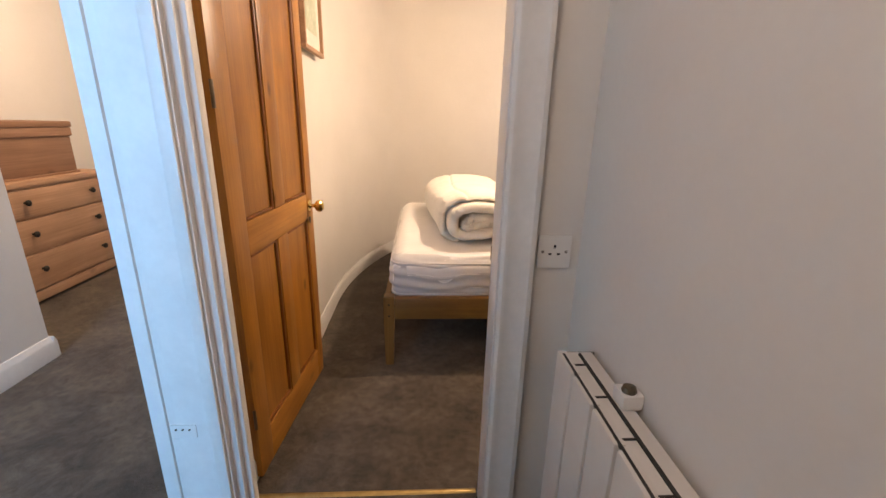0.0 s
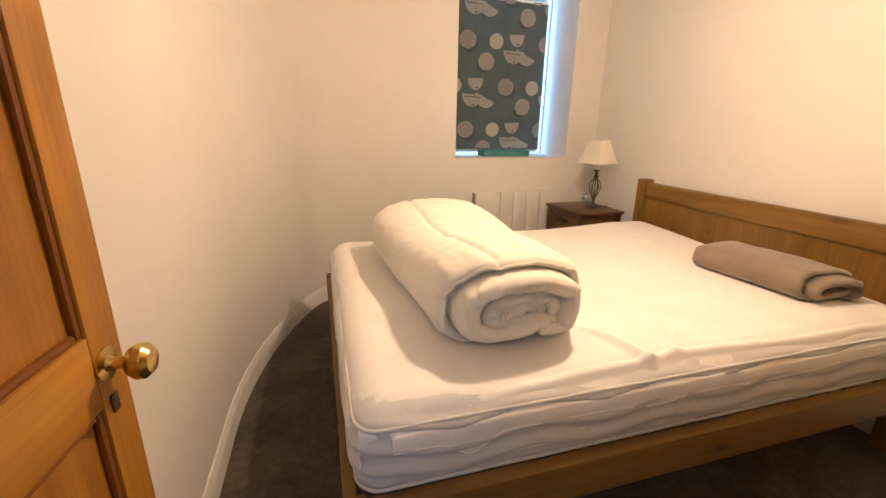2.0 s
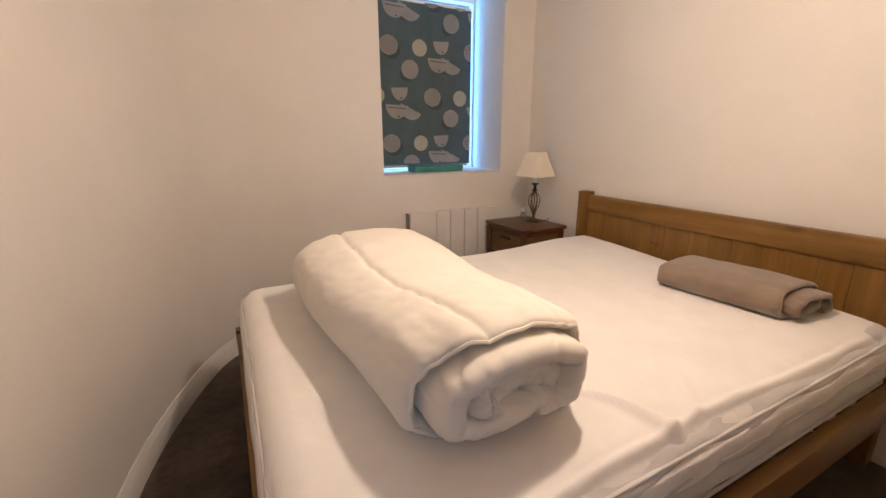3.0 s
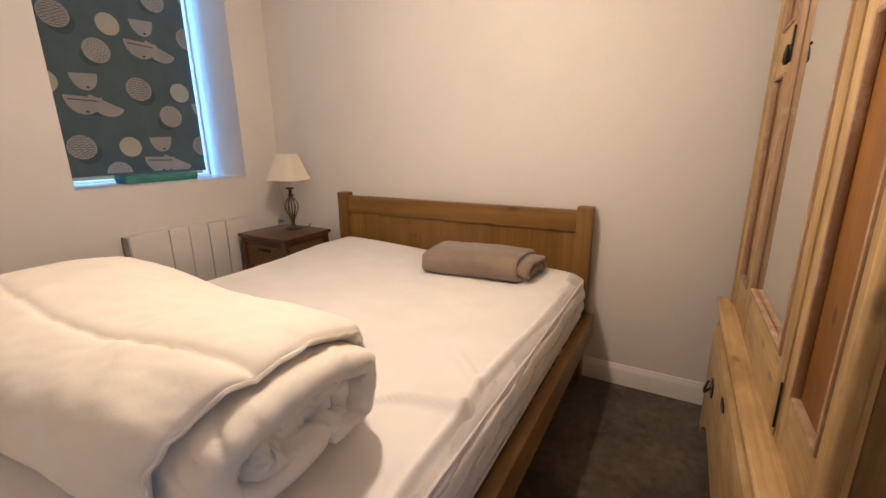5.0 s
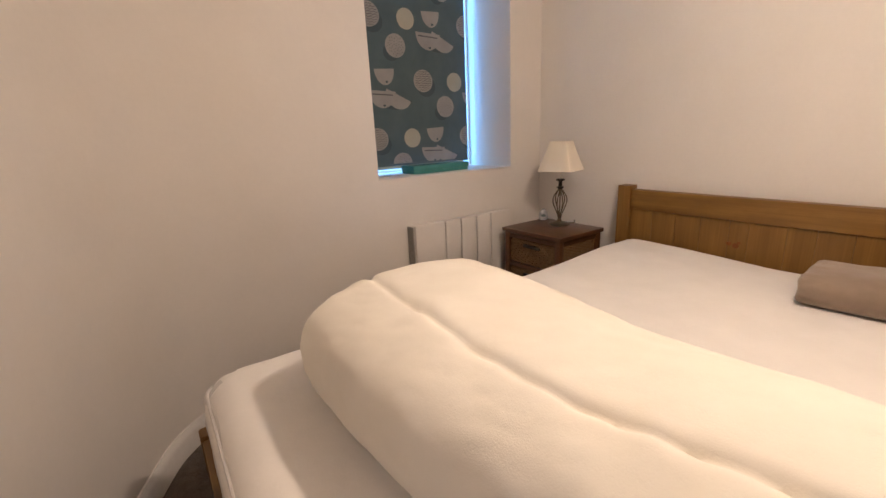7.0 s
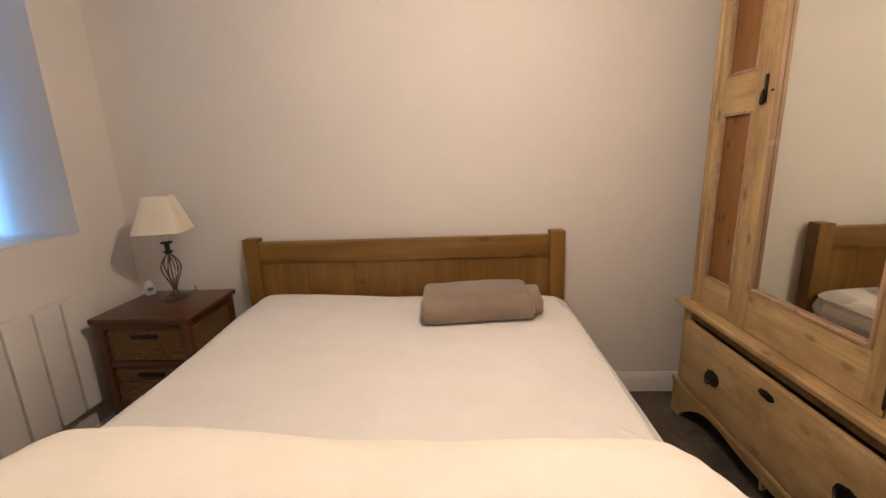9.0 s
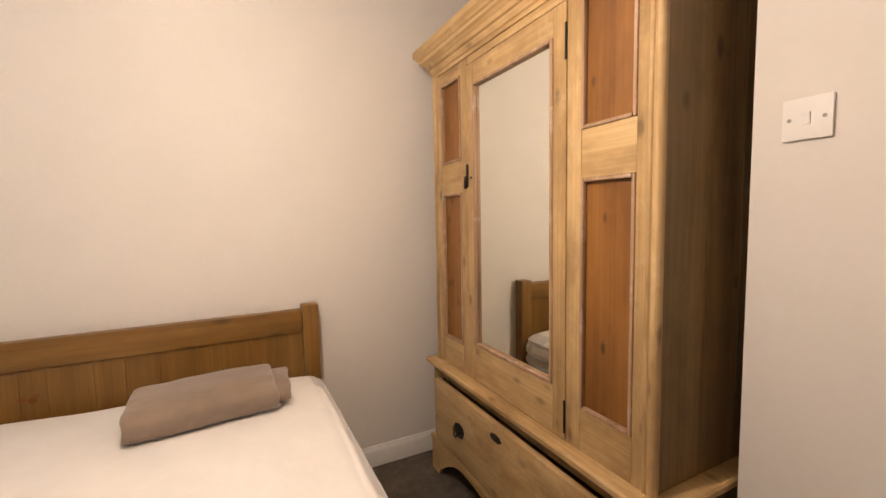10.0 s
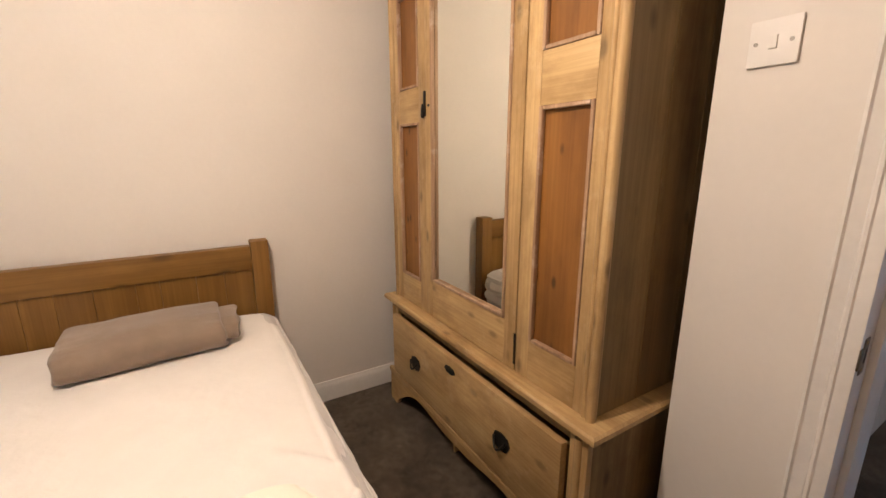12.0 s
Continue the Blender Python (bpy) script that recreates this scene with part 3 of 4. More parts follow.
# ---- heaters ----


def heater(name, place, length, height, depth, cuts, label):
    """A slim wall panel heater, drawn with its face towards -y and its back at y = 0."""
    ob = thing(name, (0, 0, 0), label, "radiator")
    part("casing", box(0.004, -depth + 0.014, 0.006, length - 0.004, -0.012, height - 0.004, 0.006), M_HEATER, ob)
    # Grey strip that puts the shade of the heater's end into colour.
    part("side_cap", box(-0.002, -depth + 0.022, 0.004, 0.0036, -0.004, height - 0.008, 0.001), M_SHADOW_METAL, ob)
    edges = [0.0, *cuts, length]
    for a, b in zip(edges, edges[1:]):
        part("front_panel", box(a + 0.0045, -depth, 0, b - 0.0045, -depth + 0.022, height, 0.005), M_HEATER, ob)
    part("wall_bracket", box(0.06, -0.0125, 0.05, length - 0.06, 0, height - 0.05), M_SHADOW_METAL, ob)
    ob.matrix_world = place
    return ob


heater("panel_heater", pose(1.70, NORTH - 0.001, 0.235), 0.672, 0.465, 0.078, [0.19, 0.295, 0.405, 0.512], "slim white electric panel heater with vertical grooves, under the window")
hall_heater = heater("panel_heater", pose(1.214, 3.61, 0.236, 0, 0, -90), 0.95, 0.465, 0.094, [0.10, 0.20, 0.30, 0.40, 0.50, 0.60, 0.70, 0.80], "white electric panel heater with a slotted top, on the hall wall")
for yy in (-0.084, -0.047):
    bm = box(0.02, yy - 0.0026, 0.4605, 0.93, yy + 0.0026, 0.4662)
    part("top_slot", bm, M_DARKSLOT, hall_heater, smooth=None)
for i in range(8):
    part("slot_bar", box(0.06 + i * 0.11, -0.081, 0.4608, 0.063 + i * 0.11, -0.050, 0.4642), M_DARKSLOT, hall_heater, smooth=None)
th = thing("thermostat", (0, 0, 0), "white heater thermostat with a dark dial, on the hall wall", "thermostat")
part("body", box(-0.028, -0.052, -0.02, 0.028, 0, 0.02, 0.008), M_PLASTIC, th)
part("dial", lathe([(0.016, 0), (0.018, 0.004), (0.015, 0.014), (0.006, 0.016)], (0.006, -0.03, 0.019), 20), M_BRONZE, th)
th.matrix_world = pose(1.214, 3.42, 0.712, 0, 0, -90) @ Matrix.Scale(0.78, 4)


def wall_plate(name, place, holes, label, category):
    """An 86 mm accessory plate, face towards -y."""
    ob = thing(name, (0, 0, 0), label, category)
    part("plate", box(-0.043, -0.0075, -0.043, 0.043, 0, 0.043, 0.0022), M_PLASTIC, ob)
    for s in (-1, 1):
        part("screw", rod((s * 0.030, -0.0082, 0), (s * 0.030, -0.007, 0), 0.0040), M_SHADOW_METAL, ob)
    if holes:
        for x, z, w, h in ((0, 0.014, 0.0055, 0.009), (-0.011, -0.006, 0.008, 0.005), (0.011, -0.006, 0.008, 0.005)):
            part("pin_hole", box(x - w / 2, -0.0082, z - h / 2, x + w / 2, -0.0072, z + h / 2), M_DARKSLOT, ob, smooth=None)
    else:
        bm = prism([(-0.0098, -0.0115), (-0.0072, -0.0125), (-0.0072, 0.0125), (-0.0122, 0.0115)], "x", -0.0065, 0.0065)
        part("rocker", bm, M_PLASTIC, ob)
    ob.matrix_world = place
    return ob


wall_plate("light_switch", pose(1.234, SOUTH + 0.001, 1.411, 0, 0, 180), False, "square white plastic light switch on the cream wall", "light switch")
wall_plate("wall_socket", pose(1.147, 3.779, 0.885), True, "square white plastic wall socket beside the doorway", "wall socket")

# ---- bedroom door ----
door = tagged(new("door_1"), "open four-panel pine door with a warm orange varnish", "door", kind="structure")
ORIGIN[door] = Vector((0, 0, 0))
W, T, DZ = 0.668, 0.04, 1.975
# local: y along the leaf from the hinge, x towards the hall face at 0, back at -T
SL, ST, MU0, MU1 = 0.092, 0.064, 0.298, 0.385
zs = [(0.012, 0.150), (0.782, 0.890), (1.865, DZ)]
part("stile", box(-T, 0, 0.012, 0, SL, DZ, 0.002), M_DOOR_V, door)
part("stile", box(-T, W - ST, 0.012, 0, W, DZ, 0.002), M_DOOR_V, door)
for z0, z1 in zs:
    part("rail", box(-T, SL + 0.0005, z0, -0.0005, W - ST - 0.0005, z1, 0.002), M_DOOR_H, door)
for z0, z1 in ((0.150, 0.782), (0.890, 1.865)):
    part("muntin", box(-T, MU0, z0 + 0.0005, -0.0005, MU1, z1 - 0.0005, 0.002), M_DOOR_V, door)
    for y0, y1 in ((SL, MU0), (MU1, W - ST)):
        part("panel", box(-T * 0.72, y0 + 0.0005, z0 + 0.0005, -T * 0.32, y1 - 0.0005, z1 - 0.0005), M_DOOR_V, door)
        # The beads' darker colour holds the moulding's shadow line.
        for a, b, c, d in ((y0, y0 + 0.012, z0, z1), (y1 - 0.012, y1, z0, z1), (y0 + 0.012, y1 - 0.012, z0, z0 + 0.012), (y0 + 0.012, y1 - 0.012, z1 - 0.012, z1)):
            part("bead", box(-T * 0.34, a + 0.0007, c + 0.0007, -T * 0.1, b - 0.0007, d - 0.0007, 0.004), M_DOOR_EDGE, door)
for side in (1,):
    base = Matrix.Rotation(radians(90), 4, "Y")
    knob = part("knob", lathe([(0.024, 0), (0.024, 0.003), (0.012, 0.005), (0.008, 0.012), (0.009, 0.026), (0.020, 0.032), (0.026, 0.042), (0.025, 0.052), (0.017, 0.060), (0.005, 0.062)], (0, W - 0.042, 0.838), 28, base), M_BRASS, door, "polished brass door knob")
part("keyhole_plate", box(0, W - 0.050, 0.762, 0.003, W - 0.034, 0.79, 0.001), M_BRONZE, door)
for z in (0.25, 1.25):
    part("hinge", rod((0.002, -0.006, z - 0.035), (0.002, -0.006, z + 0.035), 0.005), M_BRONZE, door)
door.matrix_world = pose(0.272, 3.945, 0.0, 0, 0, -5.2)

sp = thing("strike_plate", (1.016, 3.90, 0.80), "aged brass strike plate on the white door lining", "strike plate")
part("plate", box(1.0145, 3.886, 0.795, 1.0159, 3.912, 0.868, 0.0004), M_BRONZE, sp)
part("lip", box(1.0125, 3.910, 0.81, 1.0159, 3.932, 0.852, 0.001), M_BRONZE, sp)
part("latch_hole", box(1.0138, 3.893, 0.818, 1.0146, 3.905, 0.846), M_DARKSLOT, sp, smooth=None)
for z in (0.804, 0.859):
    part("screw", rod((1.0138, 3.899, z), (1.0146, 3.899, z), 0.0035), M_BRASS_DULL, sp)

# picture on the west wall
pic = thing("picture_frame", (0.243, 5.07, 1.505), "thin wooden framed print with a pale mount, hung on the wall", "picture")
for a in ((4.88, 1.505, 5.25, 1.527), (4.88, 1.978, 5.25, 2.00), (4.88, 1.527, 4.902, 1.978), (5.228, 1.527, 5.25, 1.978)):
    part("frame_bar", box(0.264, a[0] + 0.0004, a[1] + 0.0004, 0.286, a[2] - 0.0004, a[3] - 0.0004, 0.003), M_CHEST, pic)
part("mount", box(0.262, 4.90, 1.525, 0.27, 5.23, 1.98), M_PAPER, pic, smooth=None)
part("print", box(0.27, 4.96, 1.60, 0.2715, 5.17, 1.90), M_ART, pic, smooth=None)
part("backing", box(0.2445, 4.89, 1.52, 0.2625, 5.24, 1.99), M_TRUNK, pic)

# ---- bed ----
BY0, BY1, BX_F, BX_H = 4.642, 6.175, 0.632, 2.62
bed = thing("bed_frame", (1.65, 5.41, 0), "honey-stained pine double bed frame with a panelled headboard", "bed")
for y0 in (4.688, 6.118):
    part("headboard_post", box(2.618, y0, 0, 2.682, y0 + 0.067, 0.852, 0.004), M_BED_Z, bed)
part("top_rail", box(2.628, 4.756, 0.735, 2.674, 6.117, 0.832, 0.004), M_BED_Y, bed)
part("bottom_rail", box(2.630, 4.756, 0.34, 2.672, 6.117, 0.42, 0.004), M_BED_Y, bed)
widths = [0.105, 0.098, 0.118, 0.075, 0.122, 0.104, 0.09, 0.128, 0.072, 0.116, 0.11, 0.112, 0.111]
run = 4.756
for w in widths:
    part("headboard_plank", box(2.640, run + 0.0003, 0.421, 2.660, run + w - 0.0003, 0.7345, 0.0013, seg=1), M_BED_Z, bed)
    run += w
for y, z, ry, rz in ((5.662, 0.632, 0.011, 0.009), (5.636, 0.626, 0.013, 0.011), (5.625, 0.640, 0.007, 0.006)):
    part("knot", prism([(y + ry * math.cos(k * 0.524), z + rz * math.sin(k * 0.524)) for k in range(12)], "x", 2.6392, 2.645), M_DOOR_EDGE, bed, "dark pine knot")
part("side_rail", box(BX_F + 0.052, BY0 + 0.004, 0.256, 2.617, BY0 + 0.046, 0.368, 0.006), M_BED_X, bed)
part("side_rail", box(BX_F + 0.052, BY1 - 0.032, 0.256, 2.617, BY1 - 0.004, 0.368, 0.004), M_BED_X, bed)
part("foot_rail", box(BX_F + 0.004, BY0 + 0.052, 0.256, BX_F + 0.032, BY1 - 0.052, 0.368, 0.004), M_BED_Y, bed)
for y0 in (BY0, BY1 - 0.052):
    leg = prism([(BX_F, 0.376), (BX_F + 0.052, 0.376), (BX_F + 0.052, 0.25), (BX_F + 0.046, 0), (BX_F + 0.006, 0), (BX_F, 0.25)], "y", y0, y0 + 0.052)
    bmesh.ops.bevel(leg, geom=leg.edges[:], offset=0.003, segments=2, affect="EDGES")
    lg = part("foot_leg", leg, M_BED_Z, bed)
for z in (0.275, 0.335):
    part("bolt", rod((BX_F + 0.026, BY0 - 0.001, z), (BX_F + 0.026, BY0 + 0.004, z), 0.005), M_BLACK, bed)
for i in range(12):
    part("slat", box(0.75 + i * 0.155, BY0 + 0.047, 0.318, 0.82 + i * 0.155, BY1 - 0.033, 0.335, 0.002), M_BED_Y, bed)

MX0, MX1, MY0, MY1, MZ0, MZ1 = 0.666, 2.612, 4.694, 6.110, 0.336, 0.566


def cushion_box(x0, y0, z0, x1, y1, z1, r, cells, shape):
    """A soft block: a rounded box of cells, each point shifted along its normal by shape(p, n)."""
    bm = bmesh.new()
    bmesh.ops.create_cube(bm, size=2.0)
    bmesh.ops.subdivide_edges(bm, edges=bm.edges[:], cuts=cells, use_grid_fill=True)
    hx, hy, hz = (x1 - x0) / 2, (y1 - y0) / 2, (z1 - z0) / 2
    c = Vector(((x0 + x1) / 2, (y0 + y1) / 2, (z0 + z1) / 2))

    def spread(t):
        return math.copysign(1 - (1 - abs(t)) ** 1.35, t)

    for v in bm.verts:
        p = Vector((spread(v.co.x) * hx, spread(v.co.y) * hy, spread(v.co.z) * hz))
        q = Vector((max(min(p.x, hx - r), -hx + r), max(min(p.y, hy - r), -hy + r), max(min(p.z, hz - r), -hz + r)))
        d = p - q
        nrm = d.normalized() if d.length > 1e-6 else Vector((0, 0, 1))
        if d.length > 1e-6:
            p = q + nrm * r
        p = c + p
        v.co = p + nrm * shape(p, nrm)
    return bm


def head_crown(p):
    """The mattress stands a little prouder at the head, on the window side."""
    return 0.026 * smoothstep(1.8, 2.45, p.x) * smoothstep(5.3, 6.0, p.y)


def mattress_shape(p, nrm):
    side = 1 - abs(nrm.z)
    t = 0.008 * side * math.sin(p.z * 110 + 1.5 * math.sin((p.x + p.y) * 16)) * smoothstep(0.36, 0.42, p.z)
    t += head_crown(p) * max(nrm.z, 0)
    return t + 0.004 * noise.noise(p * 5) + 0.010 * side * (1 - abs(p.z - 0.45) / 0.12)


mat_ob = single("mattress", cushion_box(MX0, MY0, MZ0, MX1, MY1, MZ1, 0.062, 46, mattress_shape), M_MATT, ((MX0 + MX1) / 2, 5.4, MZ0), "thick white sprung mattress with a quilted damask side", "mattress", smooth=60)


def protector_drop(s):
    """How far the cover hangs over the side, along the edge."""
    return 0.012 + 0.014 * noise.noise(Vector((s * 2.3, 1.7, 0))) + 0.045 * math.exp(-((s - 0.93) / 0.05) ** 2) + 0.012 * math.exp(-((s - 1.45) / 0.08) ** 2)


def cover_sheet():
    """A fitted cover lying on the mattress, hanging unevenly over its near side and foot."""
    nu, nv = 260, 320
    r = 0.078

    def place(u, v):
        # unrolled size: the top and a hanging strip on every side
        ex, ey = 0.12, 0.14
        x = MX0 - ex + u * (MX1 - MX0 + 2 * ex)
        y = MY0 - ey + v * (MY1 - MY0 + 2 * ey)
        drop_near = protector_drop(x)
        over_y = max(MY0 + r - y, 0)
        limit = r * 1.57 + drop_near
        over_y = min(over_y * (limit / (ey + r)), limit)
        over_y2 = max(y - (MY1 - r), 0)
        over_x = max(MX0 + r - x, 0) * 0.9
        over_x2 = max(x - (MX1 - r), 0) * 0.75
        px, py, pz = min(max(x, MX0 + r), MX1 - r), min(max(y, MY0 + r), MY1 - r), MZ1 + 0.005

        def wrap(o):
            a = min(o / r, math.pi / 2)
            return r * math.sin(a), r * (1 - math.cos(a)) + max(o - r * math.pi / 2, 0)

        ox, dx = wrap(max(over_x, over_x2))
        oy, dy = wrap(max(over_y, over_y2))
        sx = -1 if over_x > 0 else 1
        sy = -1 if over_y > 0 else 1
        k = 1.0 if min(ox, oy) < 1e-6 else 0.76
        px += sx * ox * k * 1.02
        py += sy * oy * k * 1.02
        pz -= max(dx, dy)
        w = 0.004 * noise.noise(Vector((px * 3.1, py * 3.1, 0))) + 0.0022 * noise.noise(Vector((px * 11, py * 7, 3)))
        pz -= 0.010 * (1 - smoothstep(4.70, 4.95, py))
        pz += w + 0.004 + head_crown(Vector((px, py, 0)))
        # soft fold lines across the sheet
        line = 4.722 + 0.008 * math.sin(px * 5) + 0.006 * noise.noise(Vector((px * 6, 0, 9)))
        reach = smoothstep(0.95, 1.1, px) * (1 - smoothstep(2.3, 2.5, px))
        pz += reach * (0.009 * math.exp(-((py - line - 0.006) / 0.009) ** 2) + 0.004 * smoothstep(line - 0.008, line + 0.006, py))
        along = min(max((4.917 - py) / 0.19, 0), 1)
        bend = 1.352 + 0.115 * along + 0.012 * math.sin(along * 5)
        fold = math.exp(-((px - bend) / (0.010 + 0.010 * along)) ** 2) * smoothstep(4.70, 4.73, py) * (1 - smoothstep(4.86, 4.97, py))
        fold += 0.7 * math.exp(-(((px - 1.56) - 0.9 * (py - 4.76)) / 0.024) ** 2) * smoothstep(4.70, 4.75, py) * (1 - smoothstep(4.80, 4.88, py))
        pz += 0.019 * fold
        if over_y > r * 1.2:
            py -= 0.008 + 0.006 * noise.noise(Vector((x * 9, 0, 5)))
        if over_x > r * 1.2:
            px -= 0.006
        return (px, py, pz)

    hem = [place(i / 150, 0.0) for i in range(151)]
    return grid_sheet(nu, nv, place), hem


cover_bm, cover_hem = cover_sheet()
sheet = single("mattress_cover", cover_bm, M_SHEET, ((MX0 + MX1) / 2, 5.4, MZ1), "plain white cotton cover spread over the mattress, hem uneven", "sheet", smooth=70)
mod = sheet.modifiers.new("thickness", "SOLIDIFY")
mod.thickness, mod.offset = 0.004, 1.0
part("hem", tube([(x, y - 0.002, z) for x, y, z in cover_hem[8:-8]], 0.0035, 6), M_SHEET, sheet)


def crease(p):
    """Sharp valley lines between soft swells."""
    n = noise.noise(p)
    return -max(0.0, 1 - 6 * abs(n)) ** 2


def strip(path, south, north, half, ns, nv, relief, hem, floor_z, line=None):
    """A thick soft sheet: path(s, v) is its midline, south(s) and north(s) where it ends."""
    bm = bmesh.new()
    up, lo = [], []
    for i in range(ns + 1):
        s = i / ns
        y0, y1 = south(s), north(s)
        row_up, row_lo = [], []
        for j in range(nv + 1):
            v = j / nv
            v = v - 0.12 * math.sin(2 * math.pi * v) / (2 * math.pi) * 3
            p = path(s, v)
            d = path(s + 0.003, v) - path(s - 0.003, v)
            nrm = Vector((d.z, 0, -d.x)).normalized()
            y = y0 + v * (y1 - y0)
            edge = min(v, 1 - v) * (y1 - y0)
            soft = math.sqrt(max(1 - (1 - min(edge / hem, 1)) ** 2, 0.0))
            ends = math.sqrt(max(1 - (1 - min(min(s, 1 - s) / 0.03, 1)) ** 2, 0.0))
            h = half * (0.15 + 0.85 * soft) * (0.2 + 0.8 * ends)
            wr, thin = relief(s, v, y, edge)
            h *= thin
            for sign, row in ((1, row_up), (-1, row_lo)):
                c = Vector((p.x, y, p.z)) + nrm * (sign * h + wr)
                c.z = max(c.z, floor_z + (0.0 if sign > 0 else 0.003))
                row.append(bm.verts.new(c))
        up.append(row_up)
        lo.append(row_lo)
    for i in range(ns):
        for j in range(nv):
            bm.faces.new((up[i][j], up[i + 1][j], up[i + 1][j + 1], up[i][j + 1]))
            bm.faces.new((lo[i][j + 1], lo[i + 1][j + 1], lo[i + 1][j], lo[i][j]))
        bm.faces.new((up[i + 1][0], up[i][0], lo[i][0], lo[i + 1][0]))
        bm.faces.new((up[i][nv], up[i + 1][nv], lo[i + 1][nv], lo[i][nv]))
        if line is not None and i % 2 == 0:
            line.append(tuple((up[i][0].co + lo[i][0].co) / 2 + Vector((0, -0.001, 0))))
    for j in range(nv):
        bm.faces.new((up[0][j], up[0][j + 1], lo[0][j + 1], lo[0][j]))
        bm.faces.new((up[ns][j + 1], up[ns][j], lo[ns][j], lo[ns][j + 1]))
    return bm


def oval(th, a, b, e, base=None):
    """A soft oval, boxier below where it is pressed flat."""
    co, si = math.cos(th), math.sin(th)
    if base and si < 0:
        e += (base - e) * min(-si * 2.5, 1)
    return Vector((a * math.copysign(abs(co) ** e, co), 0, b * math.copysign(abs(si) ** e, si)))


TOP = MZ1 + 0.013
BED = TOP + 0.002


def duvet_size(v):
    """Middle, half width and half height of the roll along its length: fuller towards the window."""
    swell = smoothstep(0.0, 0.85, v)
    sag = 0.010 * math.exp(-((v - 0.42) / 0.2) ** 2)
    nose = 1 - 0.30 * smoothstep(0.86, 1.0, v) ** 2
    return 1.118 - 0.006 * swell, (0.192 + 0.052 * swell) * nose, (0.124 - 0.003 * swell - sag) * nose


def duvet_wrap(s, v):
    cx, a, b = duvet_size(v)
    th = radians(-48) + s * radians(300)
    p = oval(th, a, b, 0.82, 0.58)
    return Vector((cx + p.x, 0, BED + b + p.z))


def duvet_core(s, v):
    cx, a, b = duvet_size(v)
    s = max(s, 0)
    turn = 1.85 * s
    th = radians(-75) + turn * 2 * math.pi
    lap = max(turn - 0.6, 0)
    ax, bz = max(a - 0.042 - 0.066 * lap, 0.03), max(b - 0.038 - 0.062 * lap, 0.006)
    p = oval(th, ax, bz, 0.8, 0.55)
    return Vector((cx + p.x + 0.008 * lap, 0, BED + b - 0.006 - 0.012 * lap + p.z))


def duvet_relief(s, v, y, edge):
    th = s * 5.2
    seam = abs(s - 0.525 - 0.012 * math.sin(y * 5)) * 1.1
    gather = math.exp(-seam / 0.05)
    near = math.exp(-edge / 0.07)
    wr = (0.011 * noise.noise(Vector((th * 0.55, y * 2.6, 1.0)))
          + 0.0045 * noise.noise(Vector((th * 1.8 + y * 2, y * 5.5, 4.0)))
          + 0.0022 * noise.noise(Vector((th * 3.5 + y * 4, y * 11, 5.5)))
          + 0.0016 * noise.noise(Vector((th * 7.0 - y * 9, y * 22, 8.5)))
          + 0.0032 * noise.noise(Vector((th * 0.7, y * 9.0 + th * 1.3, 8.5)))
          + 0.0085 * gather * noise.noise(Vector((th * 1.6 + y * 3, y * 22, 6.5)))
          + 0.0070 * near * noise.noise(Vector((th * 5.5, y * 5, 3.0)))
          - 0.0045 * math.exp(-(seam / 0.006) ** 2))
    return wr, (1 - 0.28 * math.exp(-(seam / 0.012) ** 2)) * (1 - 0.30 * near)


def core_relief(s, v, y, edge):
    th = s * 11.5
    near = math.exp(-edge / 0.10)
    wr = (0.006 * noise.noise(Vector((th * 0.8, y * 4, 12.0)))
          + 0.011 * near * noise.noise(Vector((th * 2.6 + y * 12, y * 5, 2.0)))
          + 0.009 * near * crease(Vector((th * 2.4 + y * 14, y * 3.0, 7.0)))
          + 0.004 * near * noise.noise(Vector((th * 7, y * 9, 3.0))))
    return wr, 1 + 0.10 * near * noise.noise(Vector((th * 1.7, y * 3, 9.0)))


def duvet_hem(s):
    """The wrap's open end: furthest back low on the foot side of the bed."""
    back = 0.085 * smoothstep(0.50, 0.85, s) + 0.045 * (1 - smoothstep(0.08, 0.42, s)) + 0.016
    return 4.832 + back + 0.007 * noise.noise(Vector((s * 9, 0, 3))) + 0.004 * noise.noise(Vector((s * 31, 0, 5)))


def duvet_core_end(s):
    """The rolled layers: the second one bulges out over the sunken inner folds."""
    turn = 1.85 * s
    up = math.sin(radians(-75) + turn * 2 * math.pi)
    sink = 0.062 * smoothstep(0.75, 1.1, turn) - 0.040 * smoothstep(1.25, 1.7, turn) * (1 - up) / 2
    low = 0.052 * (1 - up) / 2 * (1 - smoothstep(0.8, 1.0, turn))
    return 4.800 + sink + low + 0.010 * noise.noise(Vector((s * 14, 2, 1))) + 0.005 * noise.noise(Vector((s * 47, 2, 6)))


edge_line = []
bm = strip(duvet_wrap, duvet_hem, lambda s: 5.885 + 0.012 * noise.noise(Vector((s * 7, 1, 1))), 0.026, 240, 150, duvet_relief, 0.05, BED, edge_line)
join(bm, strip(duvet_core, duvet_core_end, lambda s: 5.84 - 0.02 * s, 0.0275, 330, 90, core_relief, 0.045, BED))


def duvet_fold(s, v):
    """The innermost end of the quilt, folded flat in the middle of the roll."""
    cx, a, b = duvet_size(v)
    t = 0.5 - min(max(s, -0.01), 1.01)
    return Vector((cx + 0.008 + 2 * t * (a - 0.105), 0, BED + b - 0.022 + 0.020 * math.sin(t * 7)))


join(bm, strip(duvet_fold, lambda s: 4.878 + 0.014 * noise.noise(Vector((s * 6, 7, 1))), lambda s: 5.80, 0.042, 60, 70, core_relief, 0.05, BED))
